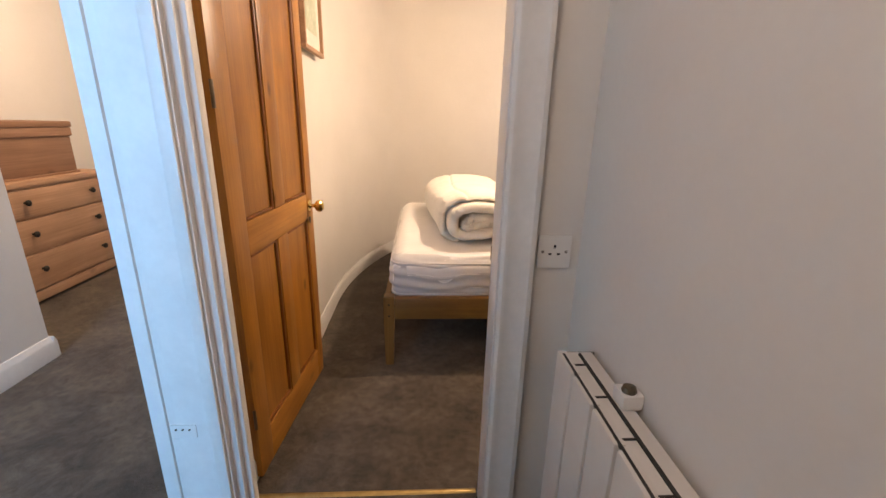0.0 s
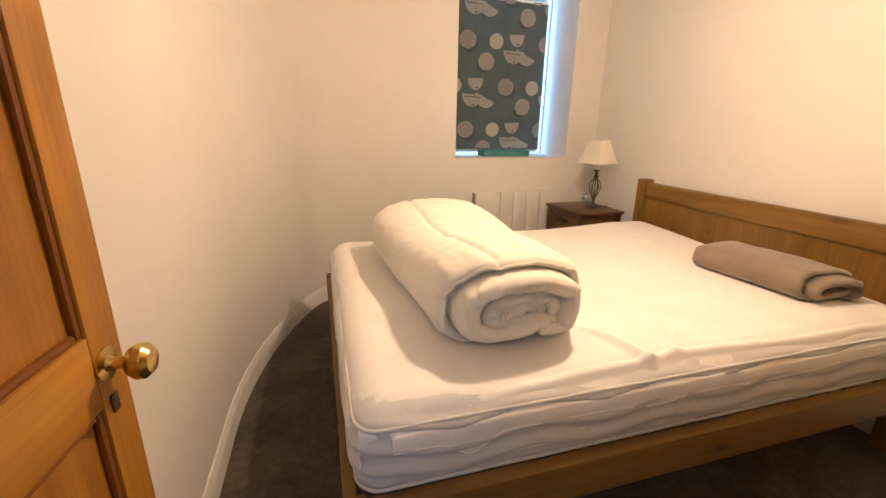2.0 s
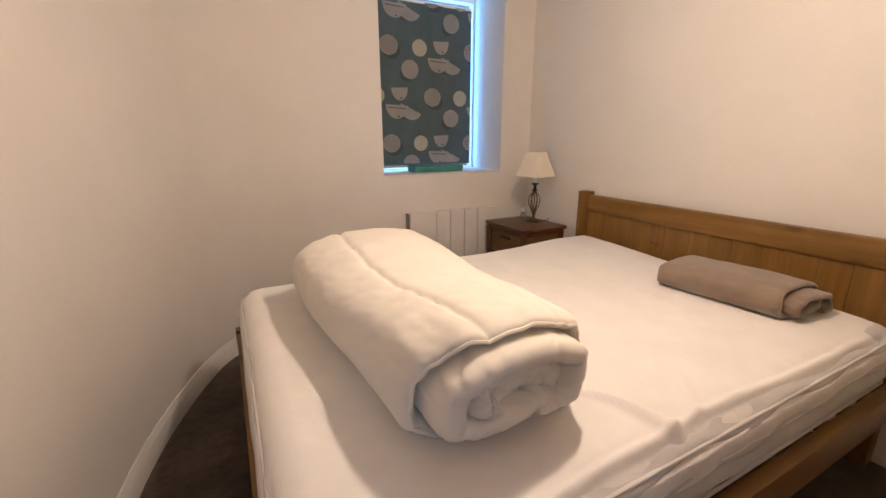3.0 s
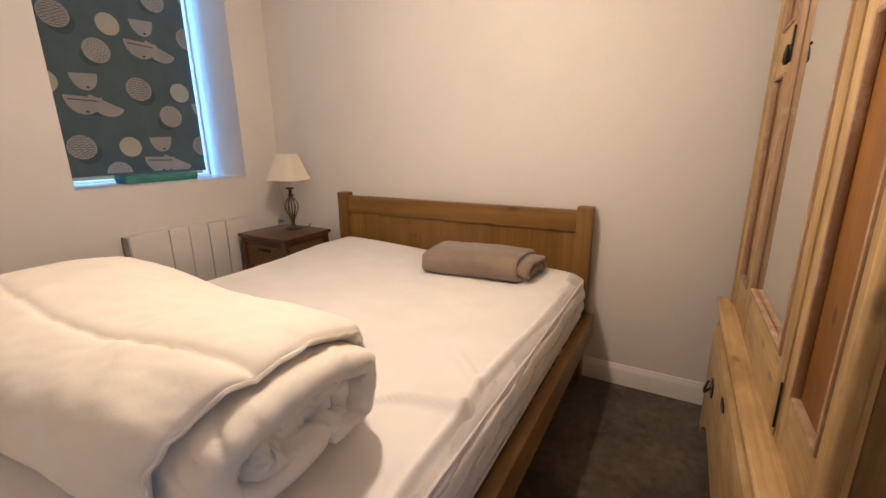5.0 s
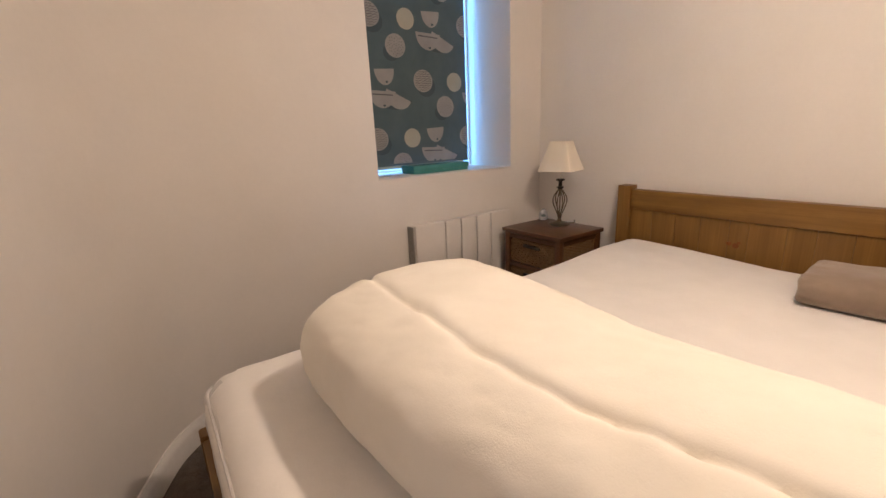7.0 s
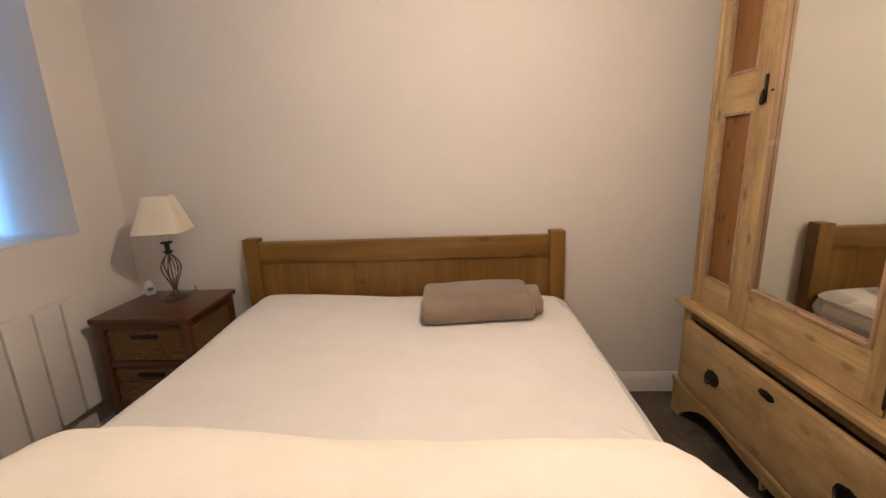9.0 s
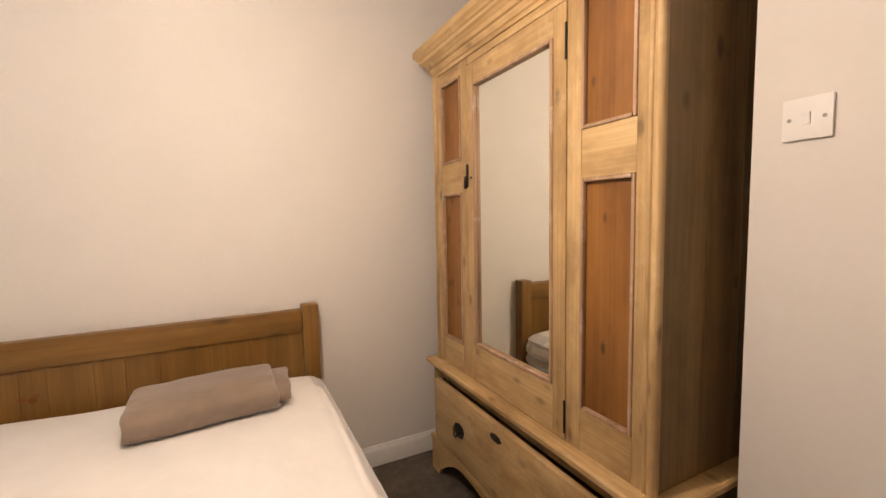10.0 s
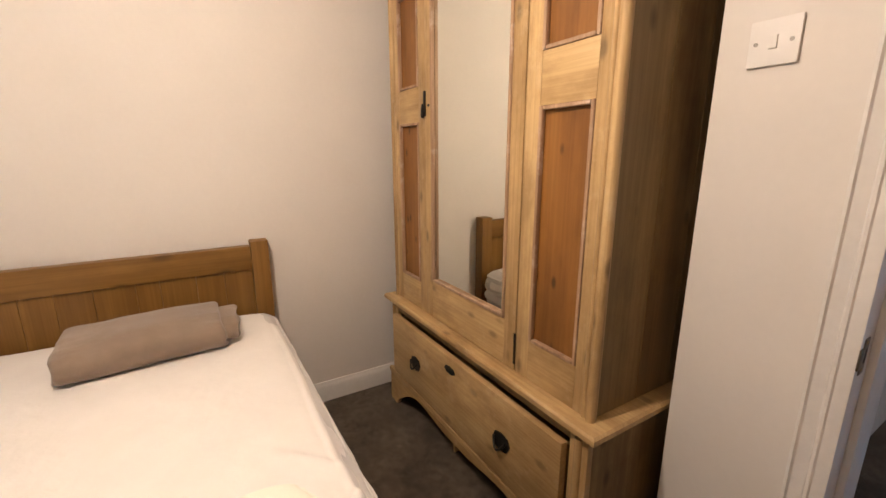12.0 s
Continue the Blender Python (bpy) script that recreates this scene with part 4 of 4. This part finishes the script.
duvet = single("duvet", bm, M_DUVET, (1.115, 5.4, TOP), "cream cotton duvet rolled up at the foot of the bed", "duvet", smooth=70)
part("hem_piping", tube(edge_line, 0.0040, 6), M_DUVET, duvet)


def towel_wrap(s, v):
    th = radians(-60) + s * radians(320)
    p = oval(th, 0.130 + 0.006 * (1 - v), 0.043 + 0.004 * math.sin(v * 3), 0.74)
    return Vector((2.338 + 0.030 * (1 - v) + p.x - 0.012 * v, 0, BED + 0.052 + p.z))


def towel_core(s, v):
    turn = 1.5 * max(s, 0)
    th = radians(-70) + turn * 2 * math.pi
    p = oval(th, max(0.116 - 0.030 * turn, 0.03), max(0.032 - 0.023 * max(turn - 0.5, 0), 0.004), 0.75)
    return Vector((2.366 - 0.030 * v + p.x, 0, BED + 0.044 + p.z))


def towel_relief(s, v, y, edge):
    th = s * 5
    wr = 0.006 * noise.noise(Vector((th * 0.9, y * 6, 2))) + 0.003 * noise.noise(Vector((th * 2, y * 14, 5))) + 0.003 * math.exp(-edge / 0.05) * noise.noise(Vector((th * 5, y * 8, 1)))
    return wr, 1.0


bm = strip(towel_wrap, lambda s: 4.890 + 0.012 * math.sin(s * 4) + 0.006 * noise.noise(Vector((s * 9, 3, 3))), lambda s: 5.312 + 0.010 * noise.noise(Vector((s * 6, 3, 1))), 0.0125, 120, 60, towel_relief, 0.022, BED)
join(bm, strip(towel_core, lambda s: 4.838 + 0.030 * s + 0.010 * noise.noise(Vector((s * 11, 4, 1))), lambda s: 5.295, 0.0105, 150, 50, towel_relief, 0.014, BED))
single("folded_towel", bm, M_TOWEL, (2.34, 5.06, TOP), "folded taupe terry bath towel lying on the bed", "towel", smooth=70)


def piping(z, out):
    """A rounded cord round the mattress edge."""
    r, pts = 0.06, []
    for cx, cy, a0 in ((MX1 - r, MY1 - r, 0), (MX0 + r, MY1 - r, 90), (MX0 + r, MY0 + r, 180), (MX1 - r, MY0 + r, 270)):
        for i in range(7):
            a = radians(a0 + 15 * i)
            pts.append((cx + (r + out) * math.cos(a), cy + (r + out) * math.sin(a), z))
    return tube(pts + [pts[0]], 0.005, 8)


part("piping", piping(0.530, -0.002), M_MATT, mat_ob)
part("piping", piping(0.368, -0.002), M_MATT, mat_ob)
part("label_tape", box(1.02, MY0 - 0.0045, 0.405, 1.24, MY0 + 0.002, 0.43), M_SHEET, mat_ob)

# ---- bedside unit ----
NX0, NX1, NY0, NY1, NZ = 2.245, 2.578, 6.245, 6.633, 0.625
ns_ob = thing("bedside_unit", ((NX0 + NX1) / 2, (NY0 + NY1) / 2, 0), "dark-stained wooden bedside unit with woven basket drawers", "bedside table")
part("top", box(NX0 - 0.012, NY0 - 0.012, NZ - 0.022, NX1 + 0.012, NY1 + 0.012, NZ, 0.006), M_WALNUT, ns_ob)
for x in (NX0, NX1 - 0.032):
    for y in (NY0, NY1 - 0.032):
        part("post", box(x, y, 0, x + 0.032, y + 0.032, NZ - 0.0225, 0.003), M_WALNUT, ns_ob)
levels = [0.05, 0.235, 0.42, 0.585]
for z in levels:
    part("front_rail", box(NX0 + 0.004, NY0 + 0.0325, z - 0.012, NX0 + 0.028, NY1 - 0.0325, z + 0.012, 0.002), M_WALNUT, ns_ob)
    for y in (NY0 + 0.004, NY1 - 0.028):
        part("side_rail", box(NX0 + 0.0325, y, z - 0.012, NX1 - 0.0325, y + 0.024, z + 0.012, 0.002), M_WALNUT, ns_ob)


def weave(x0, y0, z0, along, length, height, out, rows=9, waves=7):
    """Horizontal strands that pass in and out of upright stakes."""
    bm = bmesh.new()
    for r in range(rows):
        z = z0 + height * (r + 0.5) / rows
        pts = []
        for i in range(waves * 4 + 1):
            t = i / (waves * 4)
            o = out * 0.007 * math.sin(t * waves * math.pi + r * math.pi)
            wob = 0.002 * math.sin(t * waves * 2 * math.pi + r)
            pts.append((x0 + (t * length if along == "x" else o), y0 + (t * length if along == "y" else o), z + wob))
        tube(pts, height / rows * 0.48, 6, bm)
    return bm


for k in range(3):
    z0, z1 = levels[k] + 0.014, levels[k + 1] - 0.014
    dr = part("basket_drawer", box(NX0 + 0.018, NY0 + 0.036, z0, NX1 - 0.04, NY1 - 0.036, z1 - 0.006, 0.003), M_WICKER, ns_ob, "woven wicker basket drawer")
    part("weave", weave(NX0 + 0.014, NY0 + 0.037, z0 + 0.002, "y", NY1 - NY0 - 0.074, z1 - z0 - 0.012, -0.55, 18, 12), M_WICKER, dr)
    yc = (NY0 + NY1) / 2
    part("handle_slot", box(NX0 + 0.001, yc - 0.055, z1 - 0.040, NX0 + 0.016, yc + 0.055, z1 - 0.022, 0.004), M_BLACK, dr, "dark cut-out hand grip")
    part("side_weave", weave(NX0 + 0.034, NY0 + 0.016, z0, "x", NX1 - NX0 - 0.068, z1 - z0, -0.55, 18, 10), M_WICKER, ns_ob)
part("back_panel", box(NX0 + 0.04, NY0 + 0.04, 0.06, NX1 - 0.01, NY1 - 0.04, 0.58), M_WALNUT, ns_ob)

# ---- table lamp ----
LX, LY = 2.495, 6.455
tl = thing("table_lamp", (LX, LY, NZ), "small unlit table lamp with cream shade and wire cage stem", "lamp")
part("base", lathe([(0.058, 0), (0.060, 0.004), (0.052, 0.010), (0.034, 0.015), (0.014, 0.020), (0.010, 0.030), (0.006, 0.034)], (LX, LY, NZ + 0.0004), 32), M_BRONZE, tl)
part("inner_stem", rod((LX, LY, NZ + 0.03), (LX, LY, NZ + 0.235), 0.0035), M_BRONZE, tl)
for k in range(6):
    an = k * math.pi / 3
    pts = []
    for i in range(21):
        t = i / 20
        rr = 0.006 + 0.032 * math.sin(math.pi * t ** 1.5) ** 1.1
        tw = an + 0.5 * t
        pts.append((LX + rr * math.cos(tw), LY + rr * math.sin(tw), NZ + 0.032 + 0.17 * t))
    part("cage_wire", tube(pts, 0.0032, 8), M_BRONZE, tl)
part("collar", lathe([(0.006, 0), (0.016, 0.006), (0.020, 0.014), (0.010, 0.018), (0.010, 0.045), (0.024, 0.050), (0.024, 0.056), (0.010, 0.060)], (LX, LY, NZ + 0.198), 24), M_BLACK, tl)


def lampshade(z0, z1):
    bm = bmesh.new()
    rings = []
    seg, lv = 48, 14
    for inner in (0, 1):
        for i in range(lv + 1):
            t = i / lv if not inner else 1 - i / lv
            r = 0.050 + 0.050 * (1 - t) ** 1.12 - inner * 0.002
            ring = []
            for k in range(seg):
                a = 2 * math.pi * k / seg + 0.25
                sq = (abs(math.cos(a - 0.25)) ** 9 + abs(math.sin(a - 0.25)) ** 9) ** (-1 / 9)
                ring.append(bm.verts.new((LX + r * sq * math.cos(a), LY + r * sq * math.sin(a), z0 + t * (z1 - z0))))
            rings.append(ring)
    rings.append(rings[0])
    for a, b in zip(rings, rings[1:]):
        for k in range(seg):
            bm.faces.new((a[k], a[(k + 1) % seg], b[(k + 1) % seg], b[k]))
    return bm


sh = part("shade", lampshade(NZ + 0.302, NZ + 0.456), M_SHADE, tl, "cream fabric shade flared at the foot")
part("spider", box(LX - 0.05, LY - 0.002, NZ + 0.447, LX + 0.05, LY + 0.002, NZ + 0.451), M_BLACK, tl)
part("bulb", lathe([(0.010, 0), (0.012, 0.02), (0.022, 0.045), (0.024, 0.06), (0.016, 0.078), (0.003, 0.084)], (LX, LY, NZ + 0.255), 20), M_PLASTIC, tl)
cable = tube([(LX + 0.055 + 0.012 * i, LY - 0.02 - 0.02 * math.sin(i * 0.7), NZ + 0.004) for i in range(8)], 0.0028, 6)
part("flex", cable, M_BRONZE, tl)

eg = thing("glass_paperweight", (2.525, 6.598, NZ), "small egg-shaped pale glass paperweight beside the lamp", "ornament")
part("egg", lathe([(0.012, 0.0005), (0.020, 0.004), (0.025, 0.018), (0.026, 0.032), (0.022, 0.050), (0.013, 0.064), (0.004, 0.070)], (2.525, 6.598, NZ), 28), M_EGG, eg)
part("flower", lathe([(0.004, 0), (0.016, 0.008), (0.015, 0.018), (0.004, 0.026)], (2.515, 6.589, NZ + 0.02), 16), M_BLIND, eg)

# ---- wardrobe ----
wd = thing("wardrobe", (1.97, 3.9, 0), "antique stripped pine wardrobe with a mirrored door and a drawer", "wardrobe")
WL, WR, WB, WF = 1.405, 2.535, 3.64, 4.146
ZB, ZT = 0.545, 1.84
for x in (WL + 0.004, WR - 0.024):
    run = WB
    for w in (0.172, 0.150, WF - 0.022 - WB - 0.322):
        part("side_board", box(x, run + 0.0004, ZB, x + 0.020, run + w - 0.0004, ZT + 0.05, 0.0015, seg=1), M_WARD_SIDE, wd, "darker pine side board, its shade put into the colour")
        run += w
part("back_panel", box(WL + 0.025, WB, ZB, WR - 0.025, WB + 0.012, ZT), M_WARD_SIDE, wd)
for x0, x1 in ((WL, WL + 0.062), (WR - 0.062, WR), (1.640, 1.694), (2.246, 2.300)):
    part("stile", box(x0 + 0.0004, WF - 0.022, ZB, x1 - 0.0004, WF, ZT, 0.002), M_WARD_Z, wd)
for x in (WL + 0.004, WR - 0.004):
    part("corner_bead", rod((x, WF - 0.002, ZB), (x, WF - 0.002, ZT), 0.0125, seg=16), M_WARD_Z, wd)
for x in (WL + 0.026, WR - 0.026):
    part("reed", rod((x, WF - 0.001, ZB), (x, WF - 0.001, ZT), 0.006, seg=12), M_WARD_Z, wd)
for xa, xb in ((WL + 0.062, 1.640), (2.300, WR - 0.062)):
    for z0, z1 in ((ZB, 0.668), (1.318, 1.448), (1.79, ZT)):
        part("rail", box(xa, WF - 0.0215, z0, xb, WF - 0.0005, z1, 0.002), M_WARD_X, wd)
    for z0, z1 in ((0.668, 1.318), (1.448, 1.79)):
        part("panel", box(xa, WF - 0.019, z0, xb, WF - 0.012, z1), M_WARD_PANEL, wd, "red-brown knotty pine panel")
        for a, b, c, d in ((xa, xa + 0.011, z0, z1), (xb - 0.011, xb, z0, z1), (xa + 0.0112, xb - 0.0112, z0, z0 + 0.011), (xa + 0.0112, xb - 0.0112, z1 - 0.011, z1)):
            part("panel_bead", box(a + 0.0003, WF - 0.0118, c + 0.0003, b - 0.0003, WF + 0.004, d - 0.0003, 0.004), M_WARD_BEAD, wd)
# mirrored door
GX0, GX1, GZ0, GZ1 = 1.748, 2.198, 0.700, 1.728
md = part("mirror_door", box(1.6955, WF - 0.020, ZB + 0.004, GX0, WF + 0.003, 1.808, 0.002), M_WARD_Z, wd, "pine door framing a tall mirror")
part("door_stile", box(GX1, WF - 0.020, ZB + 0.004, 2.2445, WF + 0.003, 1.808, 0.002), M_WARD_Z, md)
part("door_rail", box(GX0 + 0.0005, WF - 0.020, ZB + 0.004, GX1 - 0.0005, WF + 0.0025, GZ0, 0.002), M_WARD_X, md)
part("door_rail", box(GX0 + 0.0005, WF - 0.020, GZ1, GX1 - 0.0005, WF + 0.0025, 1.808, 0.002), M_WARD_X, md)
part("mirror_glass", box(GX0, WF - 0.012, GZ0, GX1, WF - 0.007, GZ1), M_MIRROR, md, "slightly aged silvered mirror glass", smooth=None)
for a, b, c, d in ((GX0, GX0 + 0.012, GZ0, GZ1), (GX1 - 0.012, GX1, GZ0, GZ1), (GX0 + 0.0125, GX1 - 0.0125, GZ0, GZ0 + 0.012), (GX0 + 0.0125, GX1 - 0.0125, GZ1 - 0.012, GZ1)):
    part("mirror_bead", box(a + 0.0003, WF - 0.0068, c + 0.0003, b - 0.0003, WF + 0.008, d - 0.0003, 0.004), M_WARD_BEAD, md)
part("frieze", box(1.695, WF - 0.021, 1.812, 2.245, WF - 0.0003, ZT, 0.001), M_WARD_X, wd)
part("latch", box(2.236, WF + 0.003, 1.335, 2.250, WF + 0.008, 1.425, 0.002), M_BLACK, md, "black iron door latch")
part("latch_drop", lathe([(0.004, 0), (0.008, 0.008), (0.007, 0.03), (0.003, 0.05)], (2.243, WF + 0.014, 1.328), 12), M_BLACK, md)
for z in (0.62, 1.70):
    part("hinge", box(1.692, WF + 0.002, z - 0.05, 1.699, WF + 0.006, z + 0.05, 0.001), M_BLACK, md)
part("door_knob", lathe([(0.003, 0), (0.005, 0.004), (0.002, 0.008)], (2.203, WF + 0.008, 1.37), 10, Matrix.Rotation(radians(-90), 4, "X")), M_BLACK, md)


def moulding(profile, x0, x1, yb, yf):
    """A moulding carried round the front and both sides; profile is (outwards, height) from the foot up."""
    bm = bmesh.new()
    rows = []
    for o, z in profile:
        rows.append([bm.verts.new(c) for c in ((x0 - o, yb, z), (x0 - o, yf + o, z), (x1 + o, yf + o, z), (x1 + o, yb, z))])
    for a, b in zip(rows, rows[1:]):
        for i in range(3):
            bm.faces.new((a[i], a[i + 1], b[i + 1], b[i]))
        bm.faces.new((a[3], a[0], b[0], b[3]))
    bm.faces.new(rows[0][::-1])
    bm.faces.new(rows[-1])
    return bm


cor = [(0.000, ZT), (0.006, ZT), (0.006, ZT + 0.014), (0.012, ZT + 0.018), (0.016, ZT + 0.030), (0.016, ZT + 0.040), (0.024, ZT + 0.044), (0.030, ZT + 0.056), (0.044, ZT + 0.066), (0.052, ZT + 0.070), (0.052, ZT + 0.082), (0.060, ZT + 0.086), (0.068, ZT + 0.098), (0.074, ZT + 0.102), (0.074, ZT + 0.128), (0.06, ZT + 0.132)]
part("cornice", moulding(cor, WL, WR, WB, WF), M_WARD_X, wd, "stepped pine cornice", smooth=25)
led = [(0.020, 0.506), (0.034, 0.510), (0.042, 0.518), (0.050, 0.524), (0.050, 0.538), (0.044, 0.5445), (0.02, 0.545)]
part("ledge", moulding(led, WL, WR, WB, WF), M_WARD_X, wd, "moulded pine ledge over the drawer", smooth=25)
# base with one drawer
CL, CR, CF = 1.388, 2.552, 4.170
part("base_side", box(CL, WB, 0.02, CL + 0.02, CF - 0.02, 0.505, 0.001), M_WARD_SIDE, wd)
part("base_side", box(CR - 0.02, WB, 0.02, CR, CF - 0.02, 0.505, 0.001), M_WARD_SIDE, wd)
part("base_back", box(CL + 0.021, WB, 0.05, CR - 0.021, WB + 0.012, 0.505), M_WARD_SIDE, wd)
for x0, x1 in ((CL, CL + 0.058), (CR - 0.058, CR)):
    part("base_stile", box(x0, CF - 0.020, 0.02, x1, CF, 0.505, 0.002), M_WARD_Z, wd)
    part("base_column", rod(((x0 + x1) / 2, CF, 0.175), ((x0 + x1) / 2, CF, 0.50), 0.011, seg=14), M_WARD_Z, wd)
part("divider", box(CL + 0.0585, CF - 0.06, 0.478, CR - 0.0585, CF - 0.004, 0.505), M_WARD_SIDE, wd)
part("base_floor", box(CL + 0.021, WB + 0.013, 0.15, CR - 0.021, CF - 0.025, 0.165), M_WARD_SIDE, wd)
dw = part("drawer", box(CL + 0.062, CF + 0.002, 0.182, CR - 0.062, CF + 0.026, 0.470, 0.004), M_WARD_X, wd, "slightly open pine drawer front")
part("drawer_side", box(CL + 0.07, WB + 0.05, 0.188, CL + 0.082, CF + 0.0015, 0.45), M_WARD_SIDE, dw)
part("drawer_side", box(CR - 0.082, WB + 0.05, 0.188, CR - 0.07, CF + 0.0015, 0.45), M_WARD_SIDE, dw)


def cup_pull(x, z, y):
    """A black drop plate with a hanging bail."""
    h = part("drawer_pull", prism([(x - 0.040, z), (x - 0.030, z + 0.022), (x, z + 0.030), (x + 0.030, z + 0.022), (x + 0.040, z), (x + 0.026, z - 0.026), (x, z - 0.032), (x - 0.026, z - 0.026)], "y", y, y + 0.004), M_BLACK, dw, "blackened metal drawer pull")
    pts = [(x - 0.028 + 0.056 * i / 12, y + 0.010 + 0.012 * math.sin(math.pi * i / 12), z + 0.010 - 0.030 * math.sin(math.pi * i / 12)) for i in range(13)]
    part("bail", tube(pts, 0.0042, 8), M_BLACK, h)


for x in (2.262, 1.685):
    cup_pull(x, 0.322, CF + 0.0262)
part("escutcheon", prism([(1.955, 0.418), (1.965, 0.432), (1.99, 0.436), (2.015, 0.432), (2.025, 0.418), (2.01, 0.408), (1.97, 0.408)], "y", CF + 0.0262, CF + 0.0295), M_BLACK, dw)
# shaped apron with bracket feet
pts = [(CL, 0.0), (CL + 0.065, 0.0), (CL + 0.085, 0.03)]
half = []
for i in range(13):
    t = i / 12
    half.append((CL + 0.09 + t * (0.485 - 0.0), 0.035 + 0.098 * math.sin(min(t * 2.4, 1) * math.pi / 2) - 0.020 * smoothstep(0.45, 0.9, t)))
left = pts + half + [(1.966, 0.082)]
right = [(CL + CR - x, z) for x, z in left[::-1]]
part("apron", prism(left + right + [(CR, 0.150), (CL, 0.150)], "y", CF + 0.001, CF + 0.018), M_WARD_X, wd, "shaped pine apron with bracket feet", smooth=20)
part("base_moulding", box(CL - 0.004, CF + 0.0012, 0.1505, CR + 0.004, CF + 0.024, 0.174, 0.006), M_WARD_X, wd)

# ---- side room: chest of drawers and trunk ----
ch = thing("chest_of_drawers", (-1.85, 5.715, 0), "pinkish pine chest of three drawers with dark knobs", "chest of drawers")
part("carcass", box(-2.08, 5.27, 0.09, -1.655, 6.16, 0.745, 0.003), M_CHEST, ch)
part("top", box(-2.10, 5.25, 0.7455, -1.632, 6.18, 0.785, 0.008), M_CHEST, ch)
part("plinth", box(-2.085, 5.262, 0.02, -1.645, 6.168, 0.0895, 0.006), M_CHEST, ch)
for z0, z1 in ((0.105, 0.325), (0.345, 0.545), (0.56, 0.73)):
    d = part("drawer", box(-1.654, 5.30, z0, -1.638, 6.13, z1, 0.004), M_CHEST, ch)
    for y in (5.45, 5.98):
        part("knob", lathe([(0.008, 0), (0.009, 0.012), (0.019, 0.020), (0.020, 0.028), (0.010, 0.036)], (-1.638, y, (z0 + z1) / 2 + 0.01), 16, Matrix.Rotation(radians(90), 4, "Y")), M_BLACK, d)
# Dark sheet standing in for the shade between plinth and floor.
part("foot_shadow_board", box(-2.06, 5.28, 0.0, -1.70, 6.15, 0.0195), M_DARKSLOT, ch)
tk = thing("wooden_trunk", (-1.85, 5.65, 0.7852), "plain brown pine trunk with moulded lid on a chest", "trunk")
part("body", box(-2.06, 5.30, 0.7995, -1.70, 5.99, 1.04, 0.004), M_TRUNK, tk)
part("plinth", box(-2.07, 5.288, 0.7854, -1.688, 6.002, 0.799, 0.003), M_TRUNK, tk)
part("lid", box(-2.07, 5.288, 1.0405, -1.688, 6.002, 1.10, 0.008), M_TRUNK, tk)
part("lid_moulding", box(-2.075, 5.283, 1.1005, -1.682, 6.007, 1.14, 0.01), M_TRUNK, tk)
